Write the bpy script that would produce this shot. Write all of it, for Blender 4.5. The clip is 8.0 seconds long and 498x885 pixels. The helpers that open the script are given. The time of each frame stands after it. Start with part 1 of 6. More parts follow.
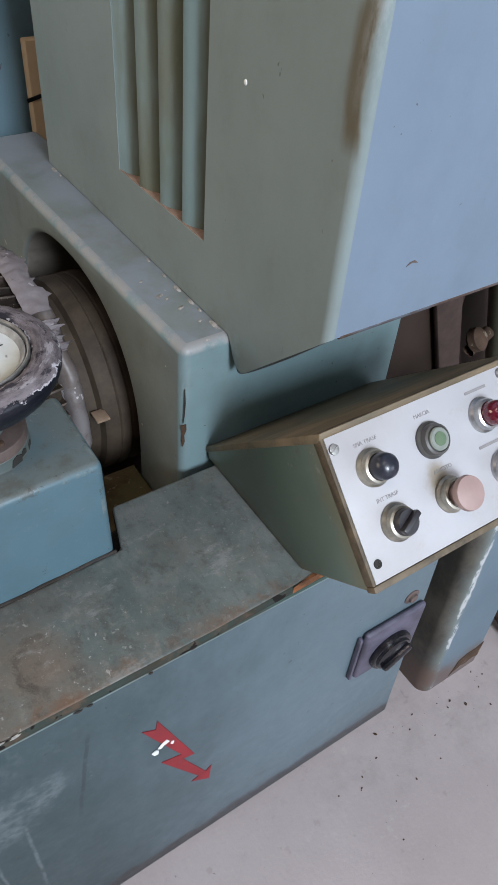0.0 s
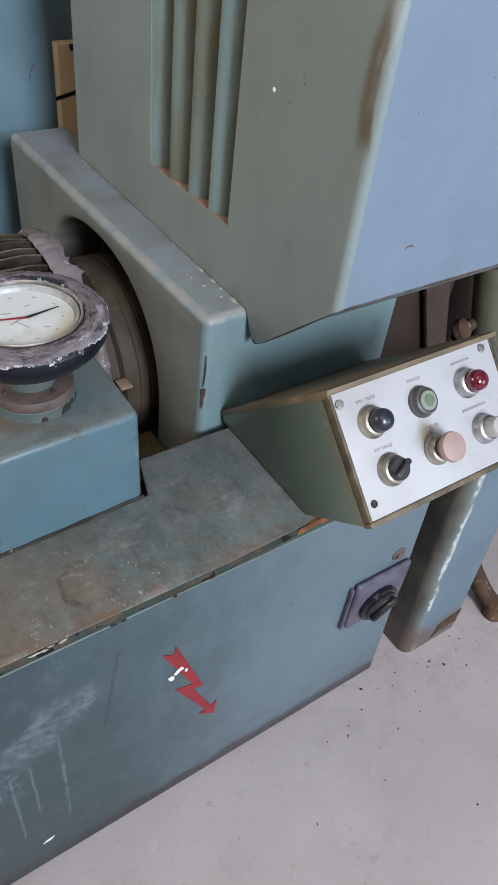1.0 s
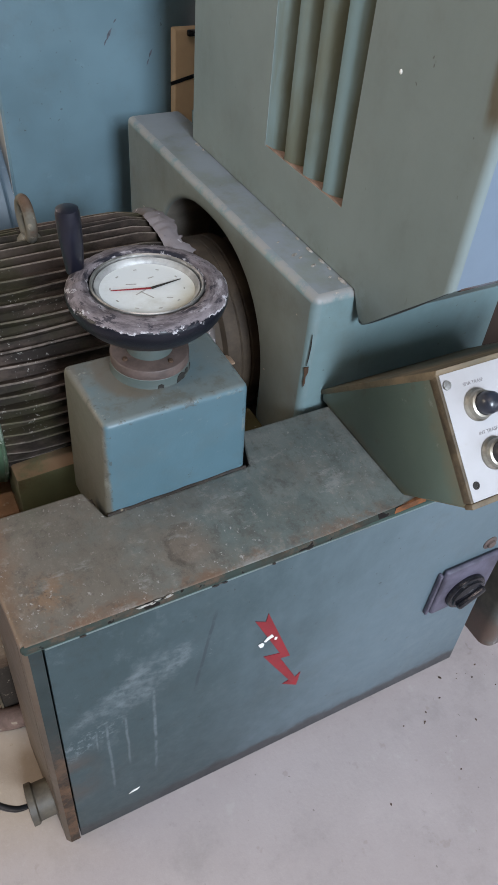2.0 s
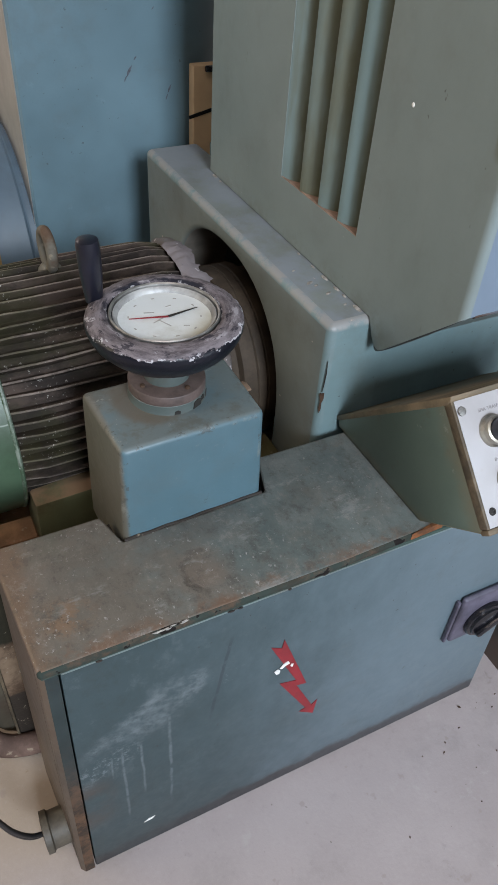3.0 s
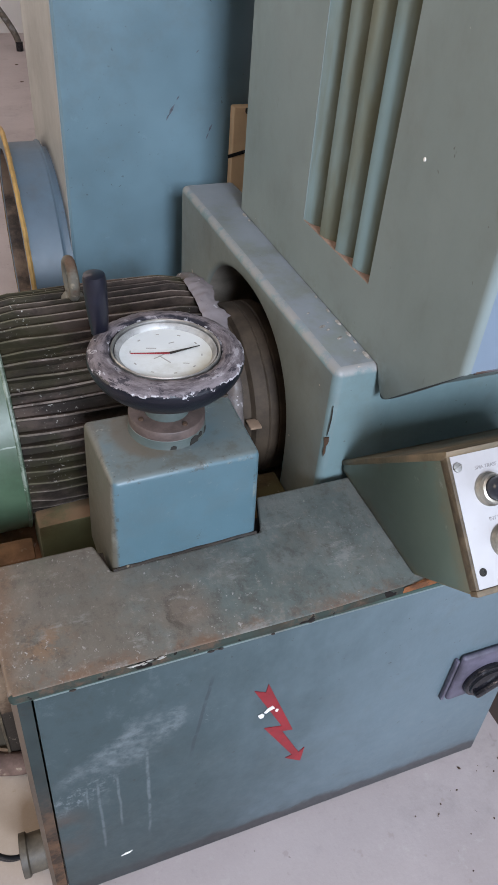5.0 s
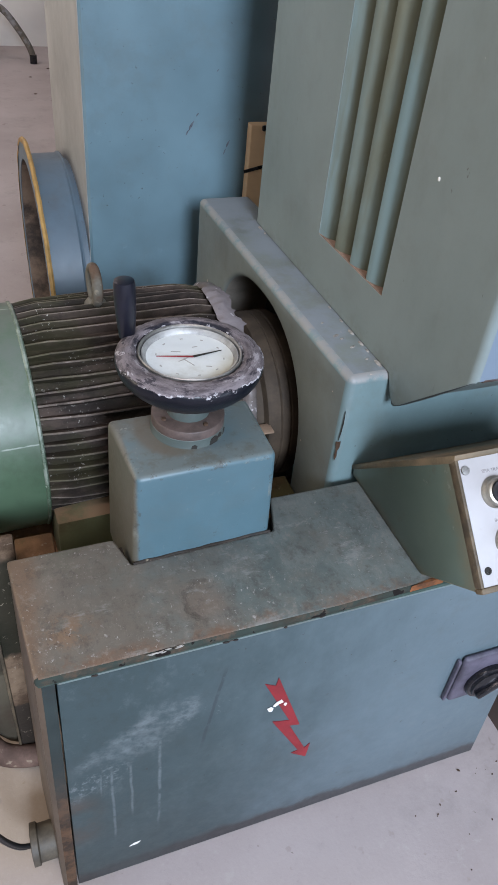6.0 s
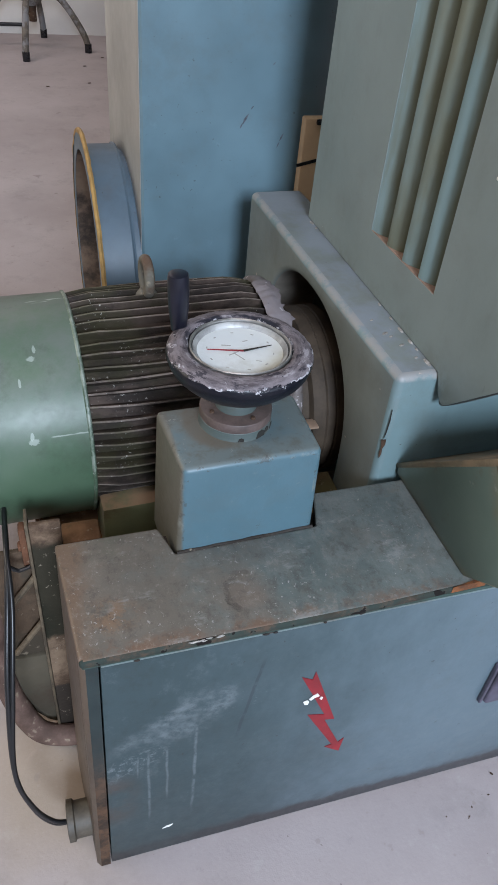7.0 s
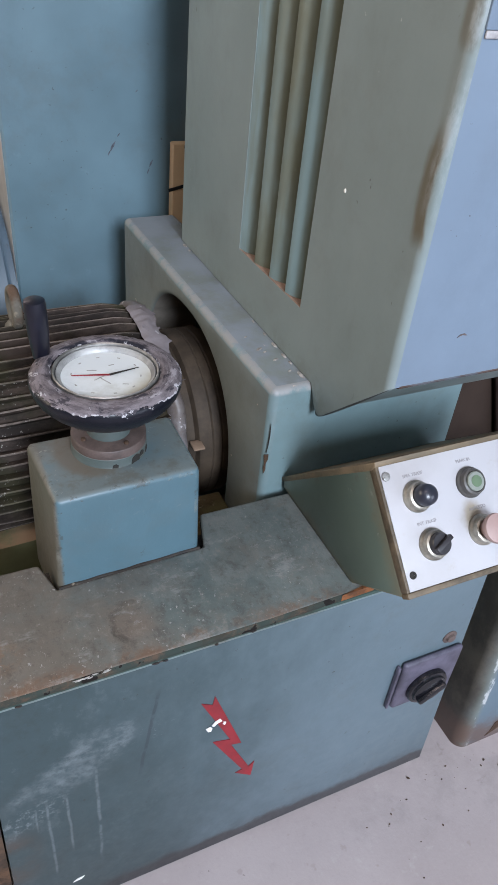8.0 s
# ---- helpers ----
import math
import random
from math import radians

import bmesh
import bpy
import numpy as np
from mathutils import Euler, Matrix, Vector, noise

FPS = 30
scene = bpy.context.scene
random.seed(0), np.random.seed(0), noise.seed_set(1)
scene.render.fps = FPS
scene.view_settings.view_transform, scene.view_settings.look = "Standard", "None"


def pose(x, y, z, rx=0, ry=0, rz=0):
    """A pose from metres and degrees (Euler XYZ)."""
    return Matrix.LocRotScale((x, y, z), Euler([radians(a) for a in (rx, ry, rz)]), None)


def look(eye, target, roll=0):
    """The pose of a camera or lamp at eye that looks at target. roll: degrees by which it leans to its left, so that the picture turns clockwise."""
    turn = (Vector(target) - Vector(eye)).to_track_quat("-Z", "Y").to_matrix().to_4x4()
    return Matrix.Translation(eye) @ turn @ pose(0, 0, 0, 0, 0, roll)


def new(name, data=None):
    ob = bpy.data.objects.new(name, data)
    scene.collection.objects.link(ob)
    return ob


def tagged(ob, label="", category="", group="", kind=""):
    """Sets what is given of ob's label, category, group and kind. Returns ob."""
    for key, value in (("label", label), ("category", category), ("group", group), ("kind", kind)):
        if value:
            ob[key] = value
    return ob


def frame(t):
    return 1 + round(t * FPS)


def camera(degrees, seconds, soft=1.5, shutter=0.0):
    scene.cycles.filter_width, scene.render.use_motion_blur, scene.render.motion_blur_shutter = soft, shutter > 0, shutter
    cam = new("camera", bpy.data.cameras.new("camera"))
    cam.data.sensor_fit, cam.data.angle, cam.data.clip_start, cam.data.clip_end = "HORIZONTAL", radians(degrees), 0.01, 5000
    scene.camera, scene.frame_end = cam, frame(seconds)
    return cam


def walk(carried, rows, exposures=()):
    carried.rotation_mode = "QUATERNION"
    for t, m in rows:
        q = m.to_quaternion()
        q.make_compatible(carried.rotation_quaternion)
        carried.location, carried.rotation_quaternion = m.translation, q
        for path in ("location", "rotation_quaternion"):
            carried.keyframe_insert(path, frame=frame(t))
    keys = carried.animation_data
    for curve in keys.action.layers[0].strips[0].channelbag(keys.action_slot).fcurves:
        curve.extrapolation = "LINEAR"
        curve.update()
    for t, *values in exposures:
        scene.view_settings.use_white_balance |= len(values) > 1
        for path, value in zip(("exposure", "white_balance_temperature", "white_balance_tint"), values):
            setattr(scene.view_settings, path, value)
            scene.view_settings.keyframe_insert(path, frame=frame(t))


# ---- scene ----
cam = camera(38.2, 8.0)
PATH = [
    (0, (0.012, 0.116, 1.033), (0.892, 1.284, -0.332), 5.4),
    (0.5, (-0.049, 0.085, 1.047), (0.891, 1.186, -0.333), 7.9),
    (1, (-0.071, 0.05, 1.061), (0.853, 1.2, -0.29), 8.0),
    (1.5, (-0.075, 0.039, 1.054), (0.705, 1.248, -0.336), 6.3),
    (2, (-0.113, 0.042, 1.06), (0.633, 1.278, -0.325), 5.8),
    (2.1, (-0.133, 0.04, 1.059), (0.616, 1.306, -0.297), 5.4),
    (2.2, (-0.146, 0.048, 1.068), (0.604, 1.333, -0.269), 5.1),
    (3.3, (-0.065, 0.026, 1.063), (0.644, 1.341, -0.267), 4.5),
    (3.5, (-0.03, 0.019, 1.066), (0.698, 1.35, -0.238), 5.9),
    (4, (-0.019, 0.024, 1.066), (0.702, 1.382, -0.213), 4.7),
    (4.5, (-0.046, 0.035, 1.071), (0.615, 1.428, -0.204), 4.4),
    (5, (-0.066, 0.025, 1.076), (0.557, 1.426, -0.207), 5.2),
    (6.3, (-0.099, -0.002, 1.091), (0.526, 1.428, -0.159), 6.9),
    (6.5, (-0.093, 0.002, 1.093), (0.499, 1.429, -0.176), 6.8),
    (6.8, (-0.105, 0.004, 1.091), (0.439, 1.436, -0.194), 6.3),
    (7, (-0.106, 0.0, 1.092), (0.423, 1.441, -0.19), 6.0),
    (7.5, (-0.094, -0.005, 1.086), (0.519, 1.42, -0.177), 6.2),
    (8, (-0.063, -0.012, 1.084), (0.689, 1.396, -0.121), 6.3),
]
EXPOSURES = [(0.0, -0.12, 6790, 20), (0.6, -0.06, 6830, 20), (1.5, -0.06, 6790, 20), (2.0, -0.08, 6720, 19), (3.5, -0.20, 6880, 20), (4.5, 0.05, 6820, 23), (5.2, 0.06, 6580, 22), (6.3, 0.06, 6480, 21), (7.0, -0.03, 6370, 20), (7.5, 0.0, 6350, 20), (8.0, 0.04, 6620, 22)]
walk(cam, [(t, look(eye, target, roll)) for t, eye, target, roll in PATH], EXPOSURES)

# ---- light ----
world = bpy.data.worlds.new("world")
scene.world = world
world.use_nodes = True
wn = world.node_tree.nodes
sky = wn.new("ShaderNodeTexSky")
sky.sky_type, sky.sun_disc = "NISHITA", False
sky.sun_elevation, sky.sun_rotation = radians(40), radians(200)
wn["Background"].inputs[1].default_value = 0.10
world.node_tree.links.new(sky.outputs[0], wn["Background"].inputs[0])

ROOM = (-3.6, 4.4, -3.4, 5.5, 3.4)   # x0, x1, y0, y1, ceiling height


def area_lamp(name, eye, target, sx, sy, watts, colour):
    lamp = bpy.data.lights.new(name, "AREA")
    lamp.shape, lamp.size, lamp.size_y = "RECTANGLE", sx, sy
    lamp.energy, lamp.color = watts, colour
    ob = new(name, lamp)
    ob.matrix_world = look(eye, target)
    return ob


# cool daylight in the window openings behind the camera, warm light through the side opening, added overhead fill
area_lamp("window_light", (-0.1, -3.3, 2.60), (0.1, 0.3, 0.8), 1.1, 1.2, 262, (0.70, 0.86, 0.97))
area_lamp("window_light", (2.6, -3.3, 1.6), (0.5, 0.4, 0.7), 2.0, 1.6, 48, (0.70, 0.86, 0.98))
area_lamp("window_light", (-3.5, 2.0, 1.9), (0, 1.2, 1.0), 2.2, 1.5, 62, (1.0, 0.91, 0.66))
# Two overhead lamps added as fill: one for the tops, one for the back.
area_lamp("ceiling_fill", (-0.6, -0.4, 3.28), (-0.6, -0.4, 0), 1.5, 0.25, 14, (1.0, 0.88, 0.81))
area_lamp("ceiling_fill", (-1.0, 4.2, 3.28), (-1.0, 4.2, 0), 1.5, 0.25, 26, (1.0, 0.90, 0.83))


# ---- materials ----
class Nodes:
    """Short calls to build a node material."""

    def __init__(self, name):
        self.mat = bpy.data.materials.new(name)
        self.mat.use_nodes = True
        self.tree = self.mat.node_tree
        self.bsdf = self.tree.nodes["Principled BSDF"]
        self.coord = self.tree.nodes.new("ShaderNodeTexCoord").outputs["Object"]

    def put(self, socket, value):
        if isinstance(value, bpy.types.NodeSocket):
            self.tree.links.new(value, socket)
        elif isinstance(value, (tuple, list)) and len(value) == 3 and socket.type == "RGBA":
            socket.default_value = (*value, 1)
        else:
            socket.default_value = value

    def noise(self, scale, detail=4.0, rough=0.55, vector=None, stretch=None, shift=(0, 0, 0)):
        n = self.tree.nodes.new("ShaderNodeTexNoise")
        m = self.tree.nodes.new("ShaderNodeMapping")
        self.put(m.inputs["Vector"], self.coord if vector is None else vector)
        m.inputs["Location"].default_value = shift
        m.inputs["Scale"].default_value = stretch or (1, 1, 1)
        self.tree.links.new(m.outputs[0], n.inputs["Vector"])
        n.inputs["Scale"].default_value, n.inputs["Detail"].default_value, n.inputs["Roughness"].default_value = scale, detail, rough
        return n.outputs["Fac"]

    def band(self, value, low, high, smooth=True):
        r = self.tree.nodes.new("ShaderNodeMapRange")
        r.interpolation_type = "SMOOTHSTEP" if smooth else "LINEAR"
        r.inputs["From Min"].default_value, r.inputs["From Max"].default_value = low, high
        self.put(r.inputs["Value"], value)
        return r.outputs[0]

    def maths(self, op, a, b=0.0):
        n = self.tree.nodes.new("ShaderNodeMath")
        n.operation, n.use_clamp = op, False
        self.put(n.inputs[0], a), self.put(n.inputs[1], b)
        return n.outputs[0]

    def mix(self, fac, a, b):
        n = self.tree.nodes.new("ShaderNodeMix")
        n.data_type = "RGBA"
        self.put(n.inputs["Factor"], fac), self.put(n.inputs[6], a), self.put(n.inputs[7], b)
        return n.outputs[2]

    def axis(self, which):
        n = self.tree.nodes.new("ShaderNodeSeparateXYZ")
        self.tree.links.new(self.coord, n.inputs[0])
        return n.outputs[which]

    def edge_wear(self):
        g = self.tree.nodes.new("ShaderNodeNewGeometry")
        return g.outputs["Pointiness"]

    def done(self, colour, rough, metal=0.0, bump=None, strength=0.15, distance=0.002, coat=0.0):
        self.put(self.bsdf.inputs["Base Color"], colour)
        self.put(self.bsdf.inputs["Roughness"], rough)
        self.put(self.bsdf.inputs["Metallic"], metal)
        self.bsdf.inputs["Coat Weight"].default_value = coat
        if bump is not None:
            b = self.tree.nodes.new("ShaderNodeBump")
            b.inputs["Strength"].default_value, b.inputs["Distance"].default_value = strength, distance
            self.put(b.inputs["Height"], bump)
            self.tree.links.new(b.outputs[0], self.bsdf.inputs["Normal"])
        return self.mat


def paint(name, base, dark=None, grime=(0.10, 0.075, 0.05), grime_amount=0.25, chips=0.0, chip_colour=(0.42, 0.36, 0.30), rough=0.42, dents=0.12, dust=0.0, dust_band=(0.10, 0.62), worn=0.0, worn_colour=(0.40, 0.38, 0.34), dust_colour=(0.25, 0.245, 0.25), only_up=False):
    """Old machine enamel: uneven tone, greasy grime, small chips, a faint orange peel, settled dust, rubbed edges."""
    n = Nodes(name)
    tone = n.noise(5.0, 3)
    fine = n.noise(60.0, 4, 0.65)
    dark = dark or tuple(c * 0.72 for c in base)
    col = n.mix(n.band(tone, 0.30, 0.72), dark, base)
    col = n.mix(n.maths("MULTIPLY", n.band(n.noise(14, 6, 0.7, shift=(3, 1, 7)), 0.46, 0.76), grime_amount), col, grime)
    rub = n.band(n.noise(28, 5, 0.75, shift=(9, 4, 2)), 0.60, 0.80)
    col = n.mix(n.maths("MULTIPLY", rub, 0.16), col, tuple(min(1, c * 1.5 + 0.08) for c in base))
    smudge = n.band(n.noise(3.2, 7, 0.72, stretch=(1, 1, 0.7), shift=(6, 6, 6)), 0.48, 0.72)
    col = n.mix(n.maths("MULTIPLY", smudge, 0.30), col, tuple(c * 0.55 for c in dark))
    nicks = n.maths("MULTIPLY", n.band(n.noise(130, 3, 0.6, shift=(7, 3, 5)), 0.69, 0.72), n.band(n.noise(7, 3, shift=(2, 2, 9)), 0.45, 0.6))
    col = n.mix(n.maths("MULTIPLY", nicks, 0.7), col, (0.045, 0.04, 0.035))
    r = n.maths("ADD", n.maths("MULTIPLY", fine, 0.22), rough - 0.06)
    if dust > 0:
        g = n.tree.nodes.new("ShaderNodeNewGeometry")
        up = n.tree.nodes.new("ShaderNodeSeparateXYZ")
        n.tree.links.new(g.outputs["Normal"], up.inputs[0])
        settled = n.maths("MULTIPLY", n.band(up.outputs[2], 0.45, 0.95), n.band(n.noise(11, 6, 0.7, shift=(5, 2, 6)), *dust_band))
        col = n.mix(n.maths("MULTIPLY", settled, dust), col, dust_colour)
        r = n.maths("ADD", r, n.maths("MULTIPLY", settled, 0.25 * dust))
    if worn > 0:
        rubbed = n.band(n.noise(34, 6, 0.75, shift=(2, 9, 4)), 0.60 - 0.18 * worn, 0.78 - 0.18 * worn)
        if only_up:
            g2 = n.tree.nodes.new("ShaderNodeNewGeometry")
            up2 = n.tree.nodes.new("ShaderNodeSeparateXYZ")
            n.tree.links.new(g2.outputs["Normal"], up2.inputs[0])
            rubbed = n.maths("MULTIPLY", rubbed, n.maths("ADD", n.band(up2.outputs[2], 0.05, 0.4), 0.12))
        col = n.mix(n.maths("MULTIPLY", rubbed, 0.75), col, worn_colour)
    if chips > 0:
        mask = n.band(n.noise(42, 3, 0.6, shift=(1, 8, 3)), 0.74 - chips, 0.755 - chips)
        col = n.mix(mask, col, chip_colour)
    h = n.maths("ADD", n.maths("MULTIPLY", fine, 0.25), n.noise(9, 3))
    return n.done(col, r, 0.0, h, dents, 0.004)


TEAL = (0.115, 0.165, 0.170)
m_teal = paint("teal_enamel", TEAL, grime_amount=0.5, chips=0.02)
m_teal_edge = paint("worn_teal_enamel_edge", TEAL, grime_amount=0.5, chips=0.02, worn=0.75, worn_colour=(0.130, 0.085, 0.058))
# The blue in dust_colour puts the sky's reflection on the dusty casting top.
m_casting = paint("teal_casting_enamel", (0.166, 0.254, 0.266), grime_amount=0.25, chips=0.015, dents=0.3, rough=0.40, dust=0.85, dust_band=(0.36, 0.60), dust_colour=(0.196, 0.224, 0.254))
m_casting_edge = paint("worn_teal_casting_enamel_edge", (0.166, 0.254, 0.266), grime_amount=0.25, chips=0.015, dents=0.3, rough=0.40, dust=0.85, dust_band=(0.36, 0.60), dust_colour=(0.196, 0.224, 0.254), worn=1.3, worn_colour=(0.265, 0.260, 0.252), only_up=True)
# Same casting enamel with the warm side light put into its olive tint.
m_casting_side = paint("warm_lit_casting_enamel", (0.180, 0.206, 0.194), grime_amount=0.35, chips=0.015, dents=0.3, rough=0.40, dust=0.85, dust_band=(0.36, 0.60), dust_colour=(0.196, 0.224, 0.254))
# Guard's own enamel, tinted bluer to carry the cool light on its front.
m_guard_front = paint("cool_lit_guard_enamel", (0.164, 0.220, 0.284), dark=(0.148, 0.201, 0.260), grime_amount=0.08, rough=0.38)
m_body = paint("blue_enamel", (0.140, 0.232, 0.275), grime_amount=0.18, rough=0.34, chips=-0.03, chip_colour=(0.06, 0.07, 0.08))
m_green_edge = paint("worn_green_motor_enamel_edge", (0.072, 0.128, 0.076), grime_amount=0.35, chips=0.03, chip_colour=(0.40, 0.46, 0.40), rough=0.4, dust=0.35, worn=0.9, worn_colour=(0.27, 0.31, 0.26))
m_box = paint("blue_pedestal_enamel", (0.092, 0.120, 0.114), grime_amount=0.8, grime=(0.080, 0.058, 0.038), chips=0.03, chip_colour=(0.26, 0.27, 0.25), rough=0.45, dust=0.6, dust_colour=(0.140, 0.145, 0.130))
m_box_edge = paint("worn_blue_pedestal_enamel_edge", (0.108, 0.155, 0.165), grime_amount=0.5, chips=0.05, chip_colour=(0.07, 0.055, 0.045), rough=0.42, dust=0.6, dust_colour=(0.165, 0.18, 0.17), worn=0.55, worn_colour=(0.205, 0.205, 0.170))
m_dark_box_edge = paint("worn_dark_green_enamel_edge", (0.090, 0.120, 0.092), grime_amount=0.55, grime=(0.13, 0.10, 0.055), rough=0.45, worn=1.3, worn_colour=(0.21, 0.165, 0.09))

def grimy_louvre():
    """Louvre blades: pale teal enamel with long olive-brown runs of oily grime, rubbed pale in places, and the shade of
    the recesses painted towards each blade's deep edge.
    """
    n = Nodes("grimy_louvre_enamel")
    col = n.mix(n.band(n.noise(5, 3), 0.3, 0.7), (0.140, 0.222, 0.236), (0.186, 0.278, 0.296))
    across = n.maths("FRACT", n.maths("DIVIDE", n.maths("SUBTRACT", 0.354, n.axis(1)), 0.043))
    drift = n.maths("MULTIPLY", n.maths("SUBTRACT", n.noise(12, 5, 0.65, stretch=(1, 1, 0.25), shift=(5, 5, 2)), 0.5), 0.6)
    runs = n.band(n.noise(14, 5, 0.65, stretch=(1, 1, 0.22), shift=(2, 0, 1)), 0.46, 0.62)
    col = n.mix(n.maths("MULTIPLY", runs, 0.40), col, (0.118, 0.106, 0.052))
    which = n.maths("FLOOR", n.maths("DIVIDE", n.maths("SUBTRACT", 0.354, n.axis(1)), 0.043))
    middle = n.band(n.maths("ABSOLUTE", n.maths("SUBTRACT", which, 1.5)), 1.0, 0.6)
    soiled = n.maths("MULTIPLY", middle, n.band(n.noise(6, 5, 0.65, stretch=(1, 1, 0.35), shift=(4, 1, 6)), 0.30, 0.58))
    col = n.mix(n.maths("MULTIPLY", soiled, 0.80), col, (0.125, 0.118, 0.062))
    # Olive grime and recess shade painted together across each blade.
    dirt_shade = n.band(n.maths("ADD", across, drift), 0.30, 0.62)
    col = n.mix(n.maths("MULTIPLY", dirt_shade, 0.92), col, (0.066, 0.066, 0.030))
    # Darkest band at the slot: the gap's shade put into the colour.
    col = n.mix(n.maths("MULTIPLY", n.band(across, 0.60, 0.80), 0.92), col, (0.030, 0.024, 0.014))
    rubbed = n.maths("MULTIPLY", n.band(n.noise(13, 6, 0.75, stretch=(1, 1, 0.4), shift=(7, 7, 1)), 0.60, 0.72), 0.40)
    col = n.mix(rubbed, col, (0.225, 0.275, 0.270))
    return n.done(col, 0.42, 0.0, n.noise(50, 4), 0.08, 0.002)


def scratched_leg():
    """Leg front: blue enamel, a flaked pale scratch running down beside the edge, rust at the foot."""
    n = Nodes("scratched_leg_enamel")
    col = n.mix(n.band(n.noise(6, 4), 0.3, 0.7), (0.098, 0.150, 0.186), (0.124, 0.182, 0.222))
    x, z = n.axis(0), n.axis(2)
    x = n.maths("ADD", x, n.maths("MULTIPLY", z, 0.068))
    pale = n.maths("MULTIPLY", n.band(x, -0.0725, -0.064), n.band(x, -0.045, -0.060))
    col = n.mix(n.maths("MULTIPLY", pale, 0.8), col, (0.150, 0.176, 0.155))
    # Shade of the side face painted dark here, together with its oily grime.
    oil = n.band(n.maths("ADD", x, n.maths("MULTIPLY", n.maths("SUBTRACT", n.noise(14, 5, 0.65), 0.5), 0.018)), -0.0530, -0.0720)
    col = n.mix(n.maths("MULTIPLY", oil, 0.92), col, n.mix(n.band(n.noise(18, 6, 0.74, stretch=(1, 1, 0.6), shift=(3, 5, 1)), 0.38, 0.64), (0.048, 0.039, 0.027), (0.112, 0.096, 0.070)))
    wave = n.maths("ADD", n.maths("SUBTRACT", x, n.maths("MULTIPLY", z, 0.004)), n.maths("MULTIPLY", n.maths("SUBTRACT", n.noise(18, 6, 0.75, stretch=(1, 1, 0.7)), 0.5), 0.020))
    flake = n.maths("MULTIPLY", n.band(n.maths("ABSOLUTE", n.maths("ADD", wave, 0.0545)), 0.0056, 0.0026), n.band(n.noise(45, 6, 0.80, stretch=(1, 1, 0.45), shift=(4, 4, 4)), 0.48, 0.54))
    col = n.mix(n.maths("MULTIPLY", flake, 0.85), col, (0.52, 0.54, 0.54))
    foot = n.maths("MULTIPLY", n.band(n.maths("ADD", z, n.maths("MULTIPLY", n.maths("SUBTRACT", n.noise(26, 6, 0.72, shift=(2, 2, 2)), 0.5), 0.08)), 0.090, 0.040), n.band(n.noise(22, 5, 0.7), 0.22, 0.5))
    col = n.mix(n.maths("MULTIPLY", foot, 0.85), col, (0.110, 0.066, 0.050))
    return n.done(col, 0.45, 0.0, n.noise(50, 5), 0.15, 0.002)


m_leg = scratched_leg()
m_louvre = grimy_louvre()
m_lip = paint("grimy_teal_lip", (0.052, 0.082, 0.070), grime_amount=0.9, grime=(0.040, 0.030, 0.020), chips=0.08, chip_colour=(0.016, 0.013, 0.011), rough=0.7)
m_lip.node_tree.nodes["Principled BSDF"].inputs["Specular IOR Level"].default_value = 0.15
# Lighter than the panel: the top edge's catch of light is in the colour.
m_fold = paint("lit_panel_fold", (0.150, 0.200, 0.195), grime_amount=0.8, chips=0.07, chip_colour=(0.04, 0.035, 0.03))
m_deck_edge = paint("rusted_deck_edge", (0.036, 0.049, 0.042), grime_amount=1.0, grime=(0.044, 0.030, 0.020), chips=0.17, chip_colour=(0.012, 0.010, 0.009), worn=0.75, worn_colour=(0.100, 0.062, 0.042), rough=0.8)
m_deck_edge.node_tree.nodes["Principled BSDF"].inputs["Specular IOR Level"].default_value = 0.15


